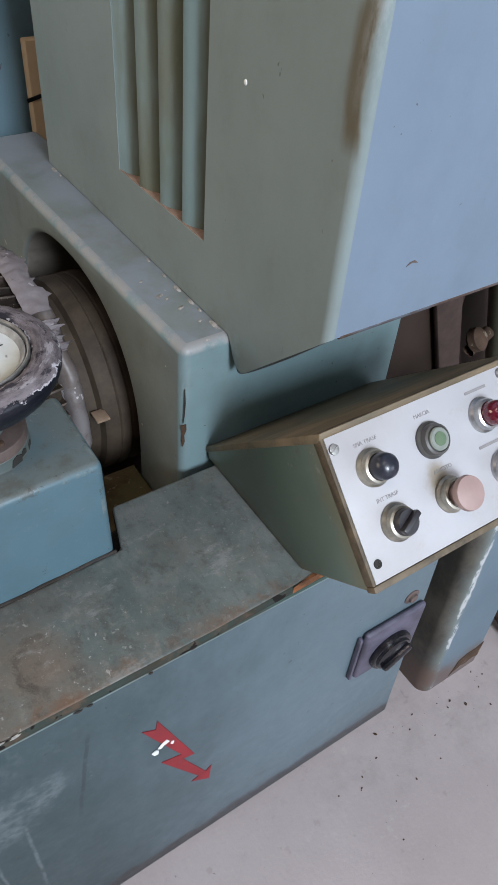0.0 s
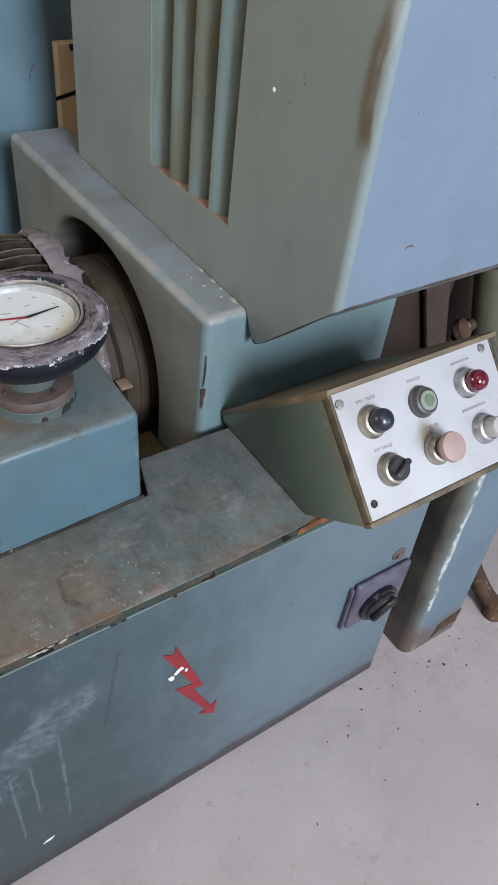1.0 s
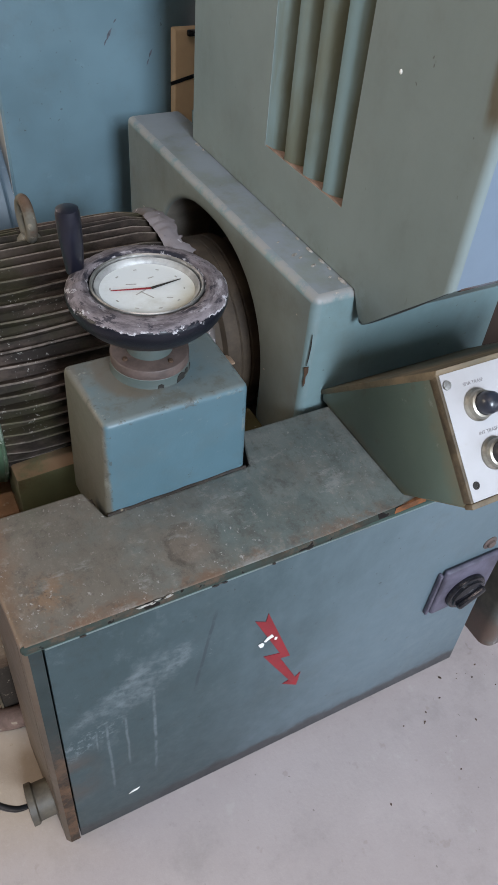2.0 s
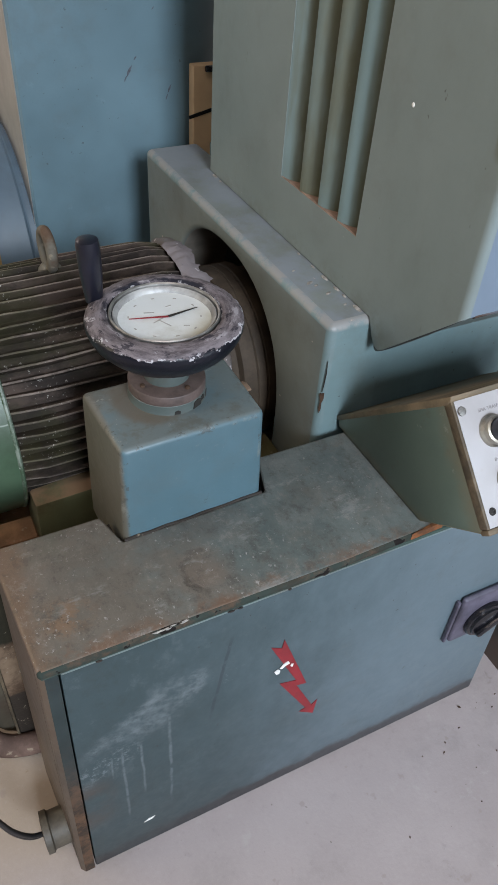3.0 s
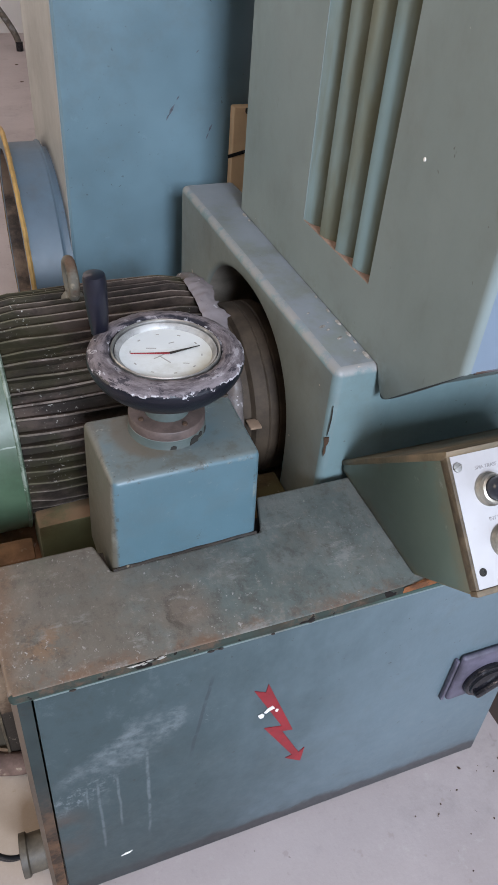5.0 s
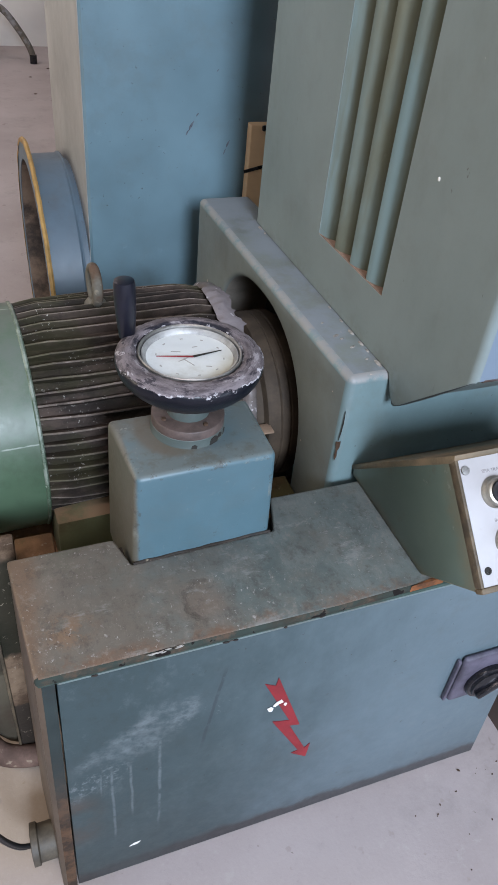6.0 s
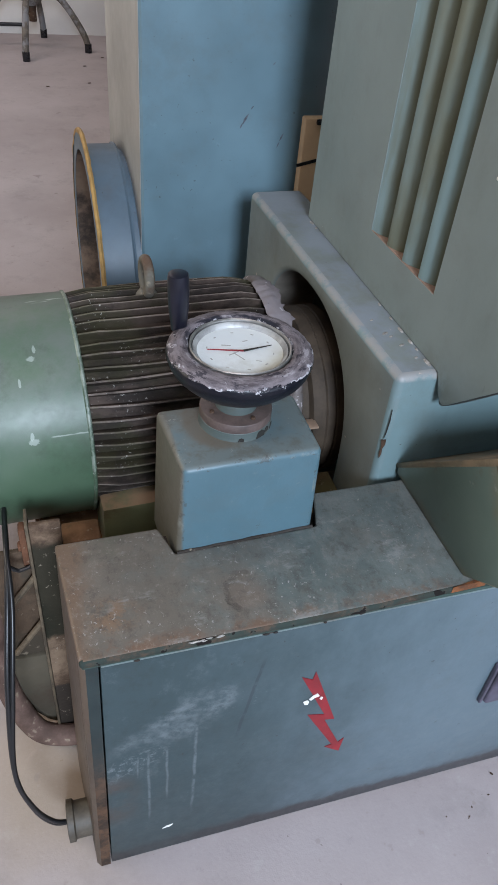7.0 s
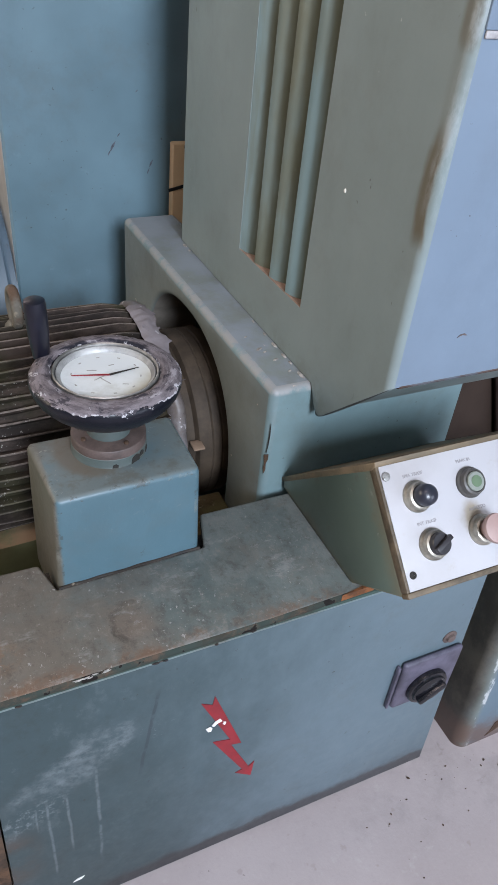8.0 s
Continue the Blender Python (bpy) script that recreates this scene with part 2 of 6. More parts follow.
def guard_enamel():
    """Guard side sheet: pale enamel, with a brown oily run beside the folded edge high up and chipped spots."""
    n = Nodes("guard_side_enamel")
    col = n.mix(n.band(n.noise(5, 3), 0.30, 0.72), (0.181, 0.229, 0.227), (0.218, 0.269, 0.269))
    col = n.mix(n.maths("MULTIPLY", n.band(n.noise(14, 6, 0.7, shift=(3, 1, 7)), 0.46, 0.76), 0.14), col, (0.10, 0.075, 0.05))
    y, z = n.axis(1), n.axis(2)
    ragged = n.maths("ADD", y, n.maths("MULTIPLY", n.maths("SUBTRACT", n.noise(20, 5, 0.7, stretch=(1, 1, 0.3)), 0.5), 0.014))
    height = n.maths("ADD", z, n.maths("MULTIPLY", n.maths("SUBTRACT", n.noise(9, 4, shift=(2, 1, 1)), 0.5), 0.05))
    bulge = n.maths("MULTIPLY", n.band(n.maths("ABSOLUTE", n.maths("SUBTRACT", height, 0.285)), 0.050, 0.010), 0.005)
    ragged = n.maths("SUBTRACT", ragged, bulge)
    run = n.maths("MULTIPLY", n.maths("MULTIPLY", n.band(ragged, 0.019, 0.011), n.band(ragged, -0.001, 0.003)), n.band(height, 0.235, 0.250))
    upper = n.maths("MULTIPLY", n.band(n.maths("ABSOLUTE", n.maths("SUBTRACT", height, 0.425)), 0.042, 0.022), 0.75)
    run = n.maths("MULTIPLY", run, n.maths("MAXIMUM", upper, n.maths("ADD", n.maths("MULTIPLY", n.band(height, 0.350, 0.310), 0.78), 0.22)))
    col = n.mix(n.maths("MULTIPLY", run, 0.85), col, (0.098, 0.076, 0.040))
    bare = n.maths("MULTIPLY", n.maths("MULTIPLY", n.band(ragged, 0.012, 0.004), n.band(n.noise(26, 6, 0.75, stretch=(1, 1, 0.4)), 0.44, 0.60)), n.band(z, 0.22, 0.34))
    col = n.mix(n.maths("MULTIPLY", bare, 0.35), col, (0.40, 0.44, 0.45))
    smear = n.band(n.noise(4.5, 6, 0.68, stretch=(1, 1, 0.5), shift=(6, 2, 3)), 0.50, 0.70)
    col = n.mix(n.maths("MULTIPLY", smear, 0.35), col, (0.105, 0.118, 0.098))
    low = n.maths("MULTIPLY", n.band(n.maths("ADD", z, n.maths("MULTIPLY", n.noise(18, 5), 0.06)), 0.085, 0.030), n.band(n.noise(24, 5, 0.7, shift=(1, 3, 3)), 0.40, 0.60))
    col = n.mix(n.maths("MULTIPLY", low, 0.5), col, (0.10, 0.092, 0.065))
    spots = n.band(n.noise(38, 3, 0.6, shift=(1, 8, 3)), 0.755, 0.765)
    col = n.mix(spots, col, (0.08, 0.065, 0.05))
    grain = n.noise(150, 4, 0.7, shift=(5, 5, 5))
    col = n.mix(n.maths("MULTIPLY", n.band(grain, 0.50, 0.70), 0.03), col, (0.30, 0.33, 0.31))
    col = n.mix(n.maths("MULTIPLY", n.band(grain, 0.48, 0.32), 0.03), col, (0.08, 0.09, 0.08))
    marks = n.maths("MULTIPLY", n.band(n.noise(70, 3, 0.6, stretch=(1, 1, 0.6), shift=(9, 2, 4)), 0.70, 0.73), n.band(n.noise(6, 3, shift=(1, 7, 2)), 0.46, 0.58))
    col = n.mix(n.maths("MULTIPLY", marks, 0.7), col, (0.06, 0.06, 0.055))
    pale = n.maths("MULTIPLY", n.band(n.noise(95, 3, 0.6, shift=(4, 8, 1)), 0.71, 0.74), n.band(n.noise(5, 3, shift=(3, 1, 8)), 0.46, 0.58))
    col = n.mix(n.maths("MULTIPLY", pale, 0.6), col, (0.42, 0.45, 0.43))
    fine = n.noise(60, 4, 0.65)
    return n.done(col, n.maths("ADD", n.maths("MULTIPLY", fine, 0.12), 0.38), 0.0, n.maths("ADD", n.maths("MULTIPLY", fine, 0.3), n.noise(7, 3)), 0.06, 0.003)


m_guard_side = guard_enamel()


def worn_deck():
    """Cabinet top: blue-grey enamel worn thin, browned by oil at its free end, rust, flaking pale crumbs."""
    n = Nodes("worn_deck_enamel")
    x, y = n.axis(0), n.axis(1)
    col = n.mix(n.band(n.noise(7, 6, 0.7), 0.36, 0.64), (0.076, 0.097, 0.094), (0.126, 0.150, 0.144))
    swirl = n.noise(9, 5, 0.7, shift=(1, 1, 4))
    veil = n.band(n.noise(26, 7, 0.78, stretch=(1, 0.5, 1), shift=(3, 6, 2)), 0.46, 0.66)
    col = n.mix(n.maths("MULTIPLY", veil, 0.42), col, (0.190, 0.194, 0.182))
    fuzz0 = n.maths("MULTIPLY", n.maths("SUBTRACT", n.noise(22, 6, 0.7, shift=(1, 4, 4)), 0.5), 0.05)
    edge = n.maths("ADD", n.maths("MULTIPLY", n.band(x, 0.34, 0.02), 0.28), n.noise(4.5, 6, 0.7, shift=(2, 5, 1)))
    film = n.band(edge, 0.53, 0.72)
    col = n.mix(n.maths("MULTIPLY", film, 0.82), col, n.mix(n.band(n.noise(6, 5, 0.7, shift=(1, 2, 7)), 0.35, 0.65), (0.112, 0.095, 0.076), (0.150, 0.122, 0.098)))
    rim = n.band(n.maths("ADD", x, n.maths("MULTIPLY", fuzz0, 1.0)), 0.030, 0.002)
    col = n.mix(n.maths("MULTIPLY", rim, 0.75), col, (0.140, 0.084, 0.050))
    olive = n.band(n.noise(8, 6, 0.7, shift=(9, 2, 4)), 0.53, 0.66)
    col = n.mix(n.maths("MULTIPLY", olive, 0.40), col, (0.078, 0.090, 0.066))
    rust = n.band(n.noise(12, 7, 0.74, shift=(7, 7, 7)), 0.58, 0.72)
    col = n.mix(n.maths("MULTIPLY", rust, 0.35), col, (0.110, 0.066, 0.042))
    fuzz = n.maths("MULTIPLY", n.maths("SUBTRACT", n.noise(40, 5, 0.7), 0.5), 0.024)
    ring = n.maths("SQRT", n.maths("ADD", n.maths("POWER", n.maths("SUBTRACT", x, 0.180), 2.0), n.maths("POWER", n.maths("SUBTRACT", y, 0.032), 2.0)))
    ring = n.maths("ADD", ring, fuzz)
    col = n.mix(n.maths("MULTIPLY", n.band(ring, 0.034, 0.012), 0.40), col, (0.128, 0.092, 0.070))
    arc = n.maths("MULTIPLY", n.maths("MULTIPLY", n.band(n.maths("ABSOLUTE", n.maths("SUBTRACT", ring, 0.024)), 0.0050, 0.0010), n.band(n.noise(48, 5, 0.75, shift=(4, 1, 1)), 0.36, 0.60)), n.maths("MAXIMUM", n.band(x, 0.180, 0.160), n.maths("MULTIPLY", n.band(y, 0.045, 0.058), 0.7)))
    col = n.mix(n.maths("MULTIPLY", arc, 0.65), col, (0.060, 0.048, 0.038))
    patch = n.maths("SQRT", n.maths("ADD", n.maths("POWER", n.maths("SUBTRACT", x, 0.038), 2.0), n.maths("POWER", n.maths("SUBTRACT", y, 0.032), 2.0)))
    patch = n.maths("MULTIPLY", n.band(n.maths("ADD", patch, fuzz), 0.034, 0.006), n.band(n.noise(60, 6, 0.75), 0.40, 0.56))
    col = n.mix(n.maths("MULTIPLY", patch, 0.75), col, (0.185, 0.112, 0.066))
    col = n.mix(n.maths("MULTIPLY", patch, n.band(n.noise(95, 4, 0.7, shift=(1, 9, 2)), 0.56, 0.62)), col, (0.055, 0.035, 0.025))
    front = n.maths("MULTIPLY", n.band(n.maths("ADD", y, n.maths("MULTIPLY", fuzz, 1.6)), 0.006, -0.010), n.band(n.noise(18, 6, 0.74, shift=(3, 3, 3)), 0.42, 0.58))
    col = n.mix(n.maths("MULTIPLY", front, 0.75), col, (0.140, 0.074, 0.042))
    dark = n.band(n.noise(36, 6, 0.76, shift=(6, 1, 2)), 0.54, 0.66)
    col = n.mix(n.maths("MULTIPLY", dark, 0.45), col, (0.050, 0.050, 0.043))
    swipe = n.band(n.noise(30, 6, 0.75, stretch=(0.5, 1, 1), shift=(9, 3, 1)), 0.56, 0.68)
    col = n.mix(n.maths("MULTIPLY", swipe, 0.45), col, (0.27, 0.275, 0.265))
    grit = n.noise(52, 7, 0.80, stretch=(1, 0.8, 1), shift=(5, 9, 2))
    col = n.mix(n.maths("MULTIPLY", n.band(grit, 0.51, 0.64), 0.45), col, (0.050, 0.043, 0.035))
    col = n.mix(n.maths("MULTIPLY", n.band(grit, 0.46, 0.34), 0.42), col, (0.225, 0.205, 0.182))
    # crumbs of pale flaking paint, gathered in loose clusters
    cluster = n.maths("MULTIPLY", n.band(n.noise(11, 5, 0.7, shift=(8, 8, 1)), 0.42, 0.58), n.maths("ADD", n.band(x, 0.30, 0.20), 0.45))
    flakes = n.maths("MULTIPLY", n.band(n.noise(200, 4, 0.70, stretch=(1, 0.8, 1), shift=(2, 6, 3)), 0.605, 0.655), cluster)
    col = n.mix(n.maths("MULTIPLY", flakes, 0.65), col, (0.34, 0.33, 0.315))
    specks = n.maths("MULTIPLY", n.band(n.noise(230, 3, 0.6, shift=(4, 2, 9)), 0.64, 0.71), n.band(swirl, 0.45, 0.6))
    col = n.mix(n.maths("MULTIPLY", specks, 0.6), col, (0.36, 0.35, 0.33))
    h = n.maths("ADD", n.noise(30, 6, 0.7), n.maths("ADD", n.maths("MULTIPLY", flakes, 0.8), n.maths("MULTIPLY", arc, -0.6)))
    return n.done(col, n.maths("ADD", n.maths("MULTIPLY", n.noise(20, 5), 0.35), 0.30), 0.0, h, 0.40, 0.003)


m_deck = worn_deck()


def rusty(name, base=(0.17, 0.095, 0.055), paint_left=(0.11, 0.14, 0.09), share=0.45):
    n = Nodes(name)
    col = n.mix(n.band(n.noise(18, 7, 0.7), 0.35, 0.7), tuple(c * 0.5 for c in base), base)
    col = n.mix(n.band(n.noise(9, 5, 0.65, shift=(5, 5, 1)), 1 - share, 1.1 - share), col, paint_left)
    col = n.mix(n.maths("MULTIPLY", n.band(n.noise(70, 3), 0.62, 0.7), 0.5), col, (0.36, 0.30, 0.22))
    n.bsdf.inputs["Specular IOR Level"].default_value = 0.2
    return n.done(col, 0.8, 0.0, n.noise(45, 6, 0.7), 0.5, 0.003)


m_rust = rusty("rusty_steel")
m_slide = rusty("dusty_rusted_plate", (0.300, 0.160, 0.085), (0.130, 0.120, 0.060), 0.40)
# Grease crust colour, used as well to darken the open slot by the pedestal.
m_crust_gap = rusty("dark_grease_and_gap", (0.055, 0.045, 0.038), (0.03, 0.03, 0.03), 0.5)
m_stool = rusty("tarnished_grey_steel", (0.20, 0.175, 0.15), (0.24, 0.24, 0.25), 0.5)
m_redrust = rusty("reddish_rust", (0.165, 0.075, 0.042), (0.10, 0.060, 0.04), 0.4)
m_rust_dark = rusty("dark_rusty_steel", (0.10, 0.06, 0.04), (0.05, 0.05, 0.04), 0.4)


def plain(name, colour, rough=0.5, metal=0.0, vary=0.25, scale=40.0, bump=0.1, coat=0.0):
    n = Nodes(name)
    f = n.noise(scale, 5, 0.65)
    col = n.mix(n.band(f, 0.3, 0.7), tuple(c * (1 - vary) for c in colour), colour)
    return n.done(col, n.maths("ADD", n.maths("MULTIPLY", f, 0.2), rough - 0.1), metal, f, bump, 0.001, coat)


m_hose = rusty("dusty_brown_hose", (0.190, 0.122, 0.098), (0.095, 0.062, 0.050), 0.46)
m_black = plain("black_plastic", (0.014, 0.014, 0.018), 0.28, vary=0.4)
m_backplate = plain("dark_brown_paint", (0.046, 0.030, 0.023), 0.6, vary=0.35, scale=9)
m_backplate.node_tree.nodes["Principled BSDF"].inputs["Specular IOR Level"].default_value = 0.15
m_knob = plain("oily_black_plastic", (0.012, 0.012, 0.016), 0.16, vary=0.5, scale=90, bump=0.8)
m_navy = plain("navy_bakelite", (0.007, 0.008, 0.018), 0.34, vary=0.5, scale=30)
m_chrome = plain("chromed_steel", (0.55, 0.55, 0.55), 0.34, 1.0, 0.4, 60, 0.1)
m_bezel = plain("dull_chrome", (0.46, 0.455, 0.44), 0.36, 0.85, 0.4, 60, 0.2)
m_ring = plain("pale_dial_ring", (0.44, 0.44, 0.43), 0.5, 0.35, 0.45, 50, 0.2)
m_steel = plain("dull_steel", (0.42, 0.41, 0.39), 0.45, 1.0, 0.35, 80, 0.15)
m_yellowed = plain("yellowed_chrome", (0.50, 0.47, 0.40), 0.44, 1.0, 0.5, 40, 0.15)
m_red_lens = plain("red_lamp_lens", (0.120, 0.002, 0.014), 0.16, vary=0.3, coat=0.9)
m_green_cap = plain("faded_green_plastic", (0.120, 0.190, 0.110), 0.5, vary=0.3)
m_green_rim = plain("pale_greyish_plastic", (0.240, 0.265, 0.235), 0.5, vary=0.2)
m_grey_body = plain("dark_grey_plastic", (0.085, 0.080, 0.075), 0.45, vary=0.3)
m_pink = plain("faded_pink_plastic", (0.385, 0.262, 0.238), 0.5, vary=0.15)
m_selector = plain("dusty_black_plastic", (0.030, 0.028, 0.032), 0.38, vary=0.5, scale=70)
m_grey_cap = plain("grey_plastic", (0.40, 0.37, 0.36), 0.5, vary=0.15)
m_lens_black = plain("unlit_lamp_lens", (0.022, 0.026, 0.040), 0.36, vary=0.3, coat=0.15)
m_ink = plain("grey_printing", (0.29, 0.275, 0.275), 0.6)
m_red_print = plain("red_decal", (0.27, 0.015, 0.022), 0.55, vary=0.35, scale=30)
m_white_chip = plain("white_paint_spill", (0.78, 0.78, 0.76), 0.6, vary=0.1)
m_chip_brown = plain("bruised_dark_paint", (0.125, 0.135, 0.165), 0.6, vary=0.6, scale=120)
m_flake = plain("grimy_white_flake", (0.36, 0.34, 0.31), 0.7, vary=0.6, scale=220)
m_dark = plain("dark_void", (0.02, 0.018, 0.015), 0.8)
m_grey_plate = plain("lilac_grey_plastic", (0.126, 0.116, 0.162), 0.5, vary=0.6, scale=24)
m_socket = plain("grey_socket_plastic", (0.135, 0.112, 0.082), 0.6, vary=0.6, scale=25)
m_hem = rusty("chipped_hem", (0.13, 0.085, 0.070), (0.100, 0.112, 0.130), 0.50)
# Dark enough to draw the shadow line under the side sheet, plus chips.
m_hem_dark = paint("shadow_line_hem", (0.070, 0.082, 0.080), grime_amount=0.9, grime=(0.035, 0.028, 0.024), chips=0.05, chip_colour=(0.03, 0.026, 0.024))
m_primer_pale = plain("pale_filler", (0.40, 0.385, 0.385), 0.7, vary=0.5, scale=60)
m_olive_pale = paint("dull_olive_enamel", (0.092, 0.076, 0.050), dark=(0.052, 0.045, 0.029), grime_amount=1.0, grime=(0.050, 0.032, 0.020), chips=0.06, chip_colour=(0.03, 0.024, 0.018), rough=0.8)
m_pillar = plain("dusty_brown_paint", (0.088, 0.058, 0.050), 0.7, vary=0.45, scale=16)
m_pillar.node_tree.nodes["Principled BSDF"].inputs["Specular IOR Level"].default_value = 0.15
m_collar = plain("reddish_brown_primer", (0.120, 0.084, 0.074), 0.55, vary=0.5, scale=50)
m_side = paint("tan_grimy_enamel", (0.108, 0.074, 0.047), dark=(0.060, 0.045, 0.031), grime_amount=0.8, grime=(0.070, 0.036, 0.019))
m_gusset = rusty("oily_brown_steel", (0.120, 0.080, 0.052), (0.060, 0.048, 0.034), 0.5)
m_tray = rusty("oil_soaked_plate", (0.140, 0.100, 0.050), (0.100, 0.086, 0.038), 0.5)
# Brown lightened to stand in for light bounced into the arch tunnel.
m_tunnel = plain("bounce_lit_brown_enamel", (0.27, 0.238, 0.20), 0.5, vary=0.5, scale=14)
m_eye = rusty("painted_rusty_steel", (0.15, 0.095, 0.065), (0.150, 0.140, 0.115), 0.54)
m_faint = plain("faded_print", (0.40, 0.39, 0.36), 0.6)
# Pale tone stands in for wall light reflected by the extractor's side.
m_pale = paint("wall_lit_grey_enamel", (0.40, 0.40, 0.385), grime_amount=0.15)
m_card = plain("brown_cardboard", (0.56, 0.39, 0.235), 0.85, vary=0.15, scale=12)
m_tabwood = plain("bare_wood", (0.30, 0.205, 0.14), 0.8, vary=0.3, scale=30)
m_coupling = plain("brown_cast_iron", (0.074, 0.053, 0.036), 0.70, vary=0.6, scale=18, bump=0.3)
m_coupling.node_tree.nodes["Principled BSDF"].inputs["Specular IOR Level"].default_value = 0.3
def dusty_fin(name, base, grease):
    """Motor fins: brown dust over dark casting, olive grease in patches, sprinkled white specks."""
    n = Nodes(name)
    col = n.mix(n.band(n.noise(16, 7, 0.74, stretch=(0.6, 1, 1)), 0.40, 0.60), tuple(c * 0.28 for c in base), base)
    col = n.mix(n.maths("MULTIPLY", n.band(n.noise(7, 5, 0.65, shift=(5, 5, 1)), 0.45, 0.62), 0.75), col, grease)
    specks = n.maths("MULTIPLY", n.band(n.noise(240, 3, 0.6, shift=(2, 6, 1)), 0.63, 0.68), n.band(n.noise(9, 4, shift=(8, 3, 3)), 0.50, 0.62))
    col = n.mix(n.maths("MULTIPLY", specks, 0.75), col, (0.42, 0.40, 0.36))
    n.bsdf.inputs["Specular IOR Level"].default_value = 0.25
    return n.done(col, 0.75, 0.0, n.noise(60, 6, 0.7), 0.5, 0.003)


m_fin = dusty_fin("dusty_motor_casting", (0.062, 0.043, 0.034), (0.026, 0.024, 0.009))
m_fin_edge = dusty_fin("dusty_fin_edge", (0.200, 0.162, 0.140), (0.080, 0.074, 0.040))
m_shield = paint("chipped_grey_casting", (0.20, 0.188, 0.190), dark=(0.12, 0.105, 0.103), grime_amount=0.9, chips=0.09, chip_colour=(0.42, 0.39, 0.40), dents=0.5, worn=0.8, worn_colour=(0.10, 0.075, 0.062))
m_peel = paint("peeling_lilac_paint", (0.235, 0.212, 0.222), dark=(0.150, 0.130, 0.136), grime_amount=0.8, grime=(0.085, 0.068, 0.062), chips=0.05, chip_colour=(0.34, 0.32, 0.33), dents=0.7, rough=0.6)
m_yellow = plain("ochre_paint", (0.40, 0.24, 0.075), 0.6, vary=0.5, scale=25)
m_duct = paint("blue_duct_enamel", (0.096, 0.145, 0.186), grime_amount=0.3, rough=0.42)
m_cable = plain("black_rubber", (0.012, 0.012, 0.013), 0.35, vary=0.3)
m_orange_rust = plain("orange_rust", (0.250, 0.086, 0.024), 0.8, vary=0.75, scale=60)
m_primer = plain("pink_primer", (0.36, 0.24, 0.18), 0.7, vary=0.4, scale=60)
m_olive = paint("olive_grimy_enamel", (0.120, 0.118, 0.078), dark=(0.085, 0.088, 0.060), grime_amount=0.8, grime=(0.10, 0.060, 0.040))
m_rail = paint("oily_olive_rail_enamel", (0.22, 0.20, 0.115), dark=(0.15, 0.15, 0.09), grime_amount=0.8, grime=(0.16, 0.09, 0.045))
m_foot = paint("green_foot_enamel", (0.270, 0.280, 0.140), dark=(0.150, 0.160, 0.085), grime_amount=0.8, grime=(0.140, 0.085, 0.042), chips=0.04, chip_colour=(0.34, 0.27, 0.17), dust=0.95, dust_band=(0.30, 0.50), dust_colour=(0.340, 0.215, 0.125))


def banded_post():
    """Flat-bar post: olive-black paint left in the middle of its height, rusty tan above and below."""
    n = Nodes("patchy_post_paint")
    rust = n.mix(n.band(n.noise(24, 7, 0.72), 0.34, 0.66), (0.075, 0.046, 0.030), (0.215, 0.150, 0.100))
    z = n.maths("ADD", n.axis(2), n.maths("MULTIPLY", n.maths("SUBTRACT", n.noise(30, 6, 0.7), 0.5), 0.05))
    kept = n.maths("MULTIPLY", n.band(z, 0.245, 0.258), n.band(z, 0.446, 0.424))
    col = n.mix(kept, rust, n.mix(n.band(n.noise(9, 4), 0.35, 0.65), (0.011, 0.012, 0.007), (0.032, 0.028, 0.018)))
    col = n.mix(n.band(z, 0.138, 0.130), col, (0.036, 0.028, 0.022))
    specks = n.band(n.noise(120, 4, 0.65, shift=(2, 2, 2)), 0.64, 0.69)
    col = n.mix(n.maths("MULTIPLY", specks, 0.6), col, (0.38, 0.32, 0.25))
    n.bsdf.inputs["Specular IOR Level"].default_value = 0.2
    return n.done(col, 0.75, 0.0, n.noise(45, 6, 0.7), 0.5, 0.003)


m_banded = banded_post()
m_wall = plain("white_plaster", (0.72, 0.70, 0.67), 0.85, vary=0.06, scale=6)
# Walls out of view, set darker than the white one to cut bounced fill.
m_cement = plain("grey_cement_plaster", (0.34, 0.33, 0.31), 0.9, vary=0.15, scale=5)
m_ceiling = plain("ceiling_plaster", (0.42, 0.41, 0.39), 0.9, vary=0.06, scale=6)


def dial_face():
    n = Nodes("dial_card")
    col = n.mix(n.band(n.noise(22, 5, 0.7), 0.45, 0.75), (0.66, 0.68, 0.67), (0.52, 0.52, 0.48))
    x, y = n.axis(0), n.axis(1)
    stain = n.band(n.maths("ADD", n.maths("SUBTRACT", x, n.maths("MULTIPLY", y, 0.8)), n.maths("MULTIPLY", n.noise(30, 4), 0.03)), 0.038, 0.075)
    col = n.mix(n.maths("MULTIPLY", stain, 0.6), col, (0.42, 0.36, 0.22))
    return n.done(col, 0.35, 0.0, None, coat=0.7)


m_dial = dial_face()


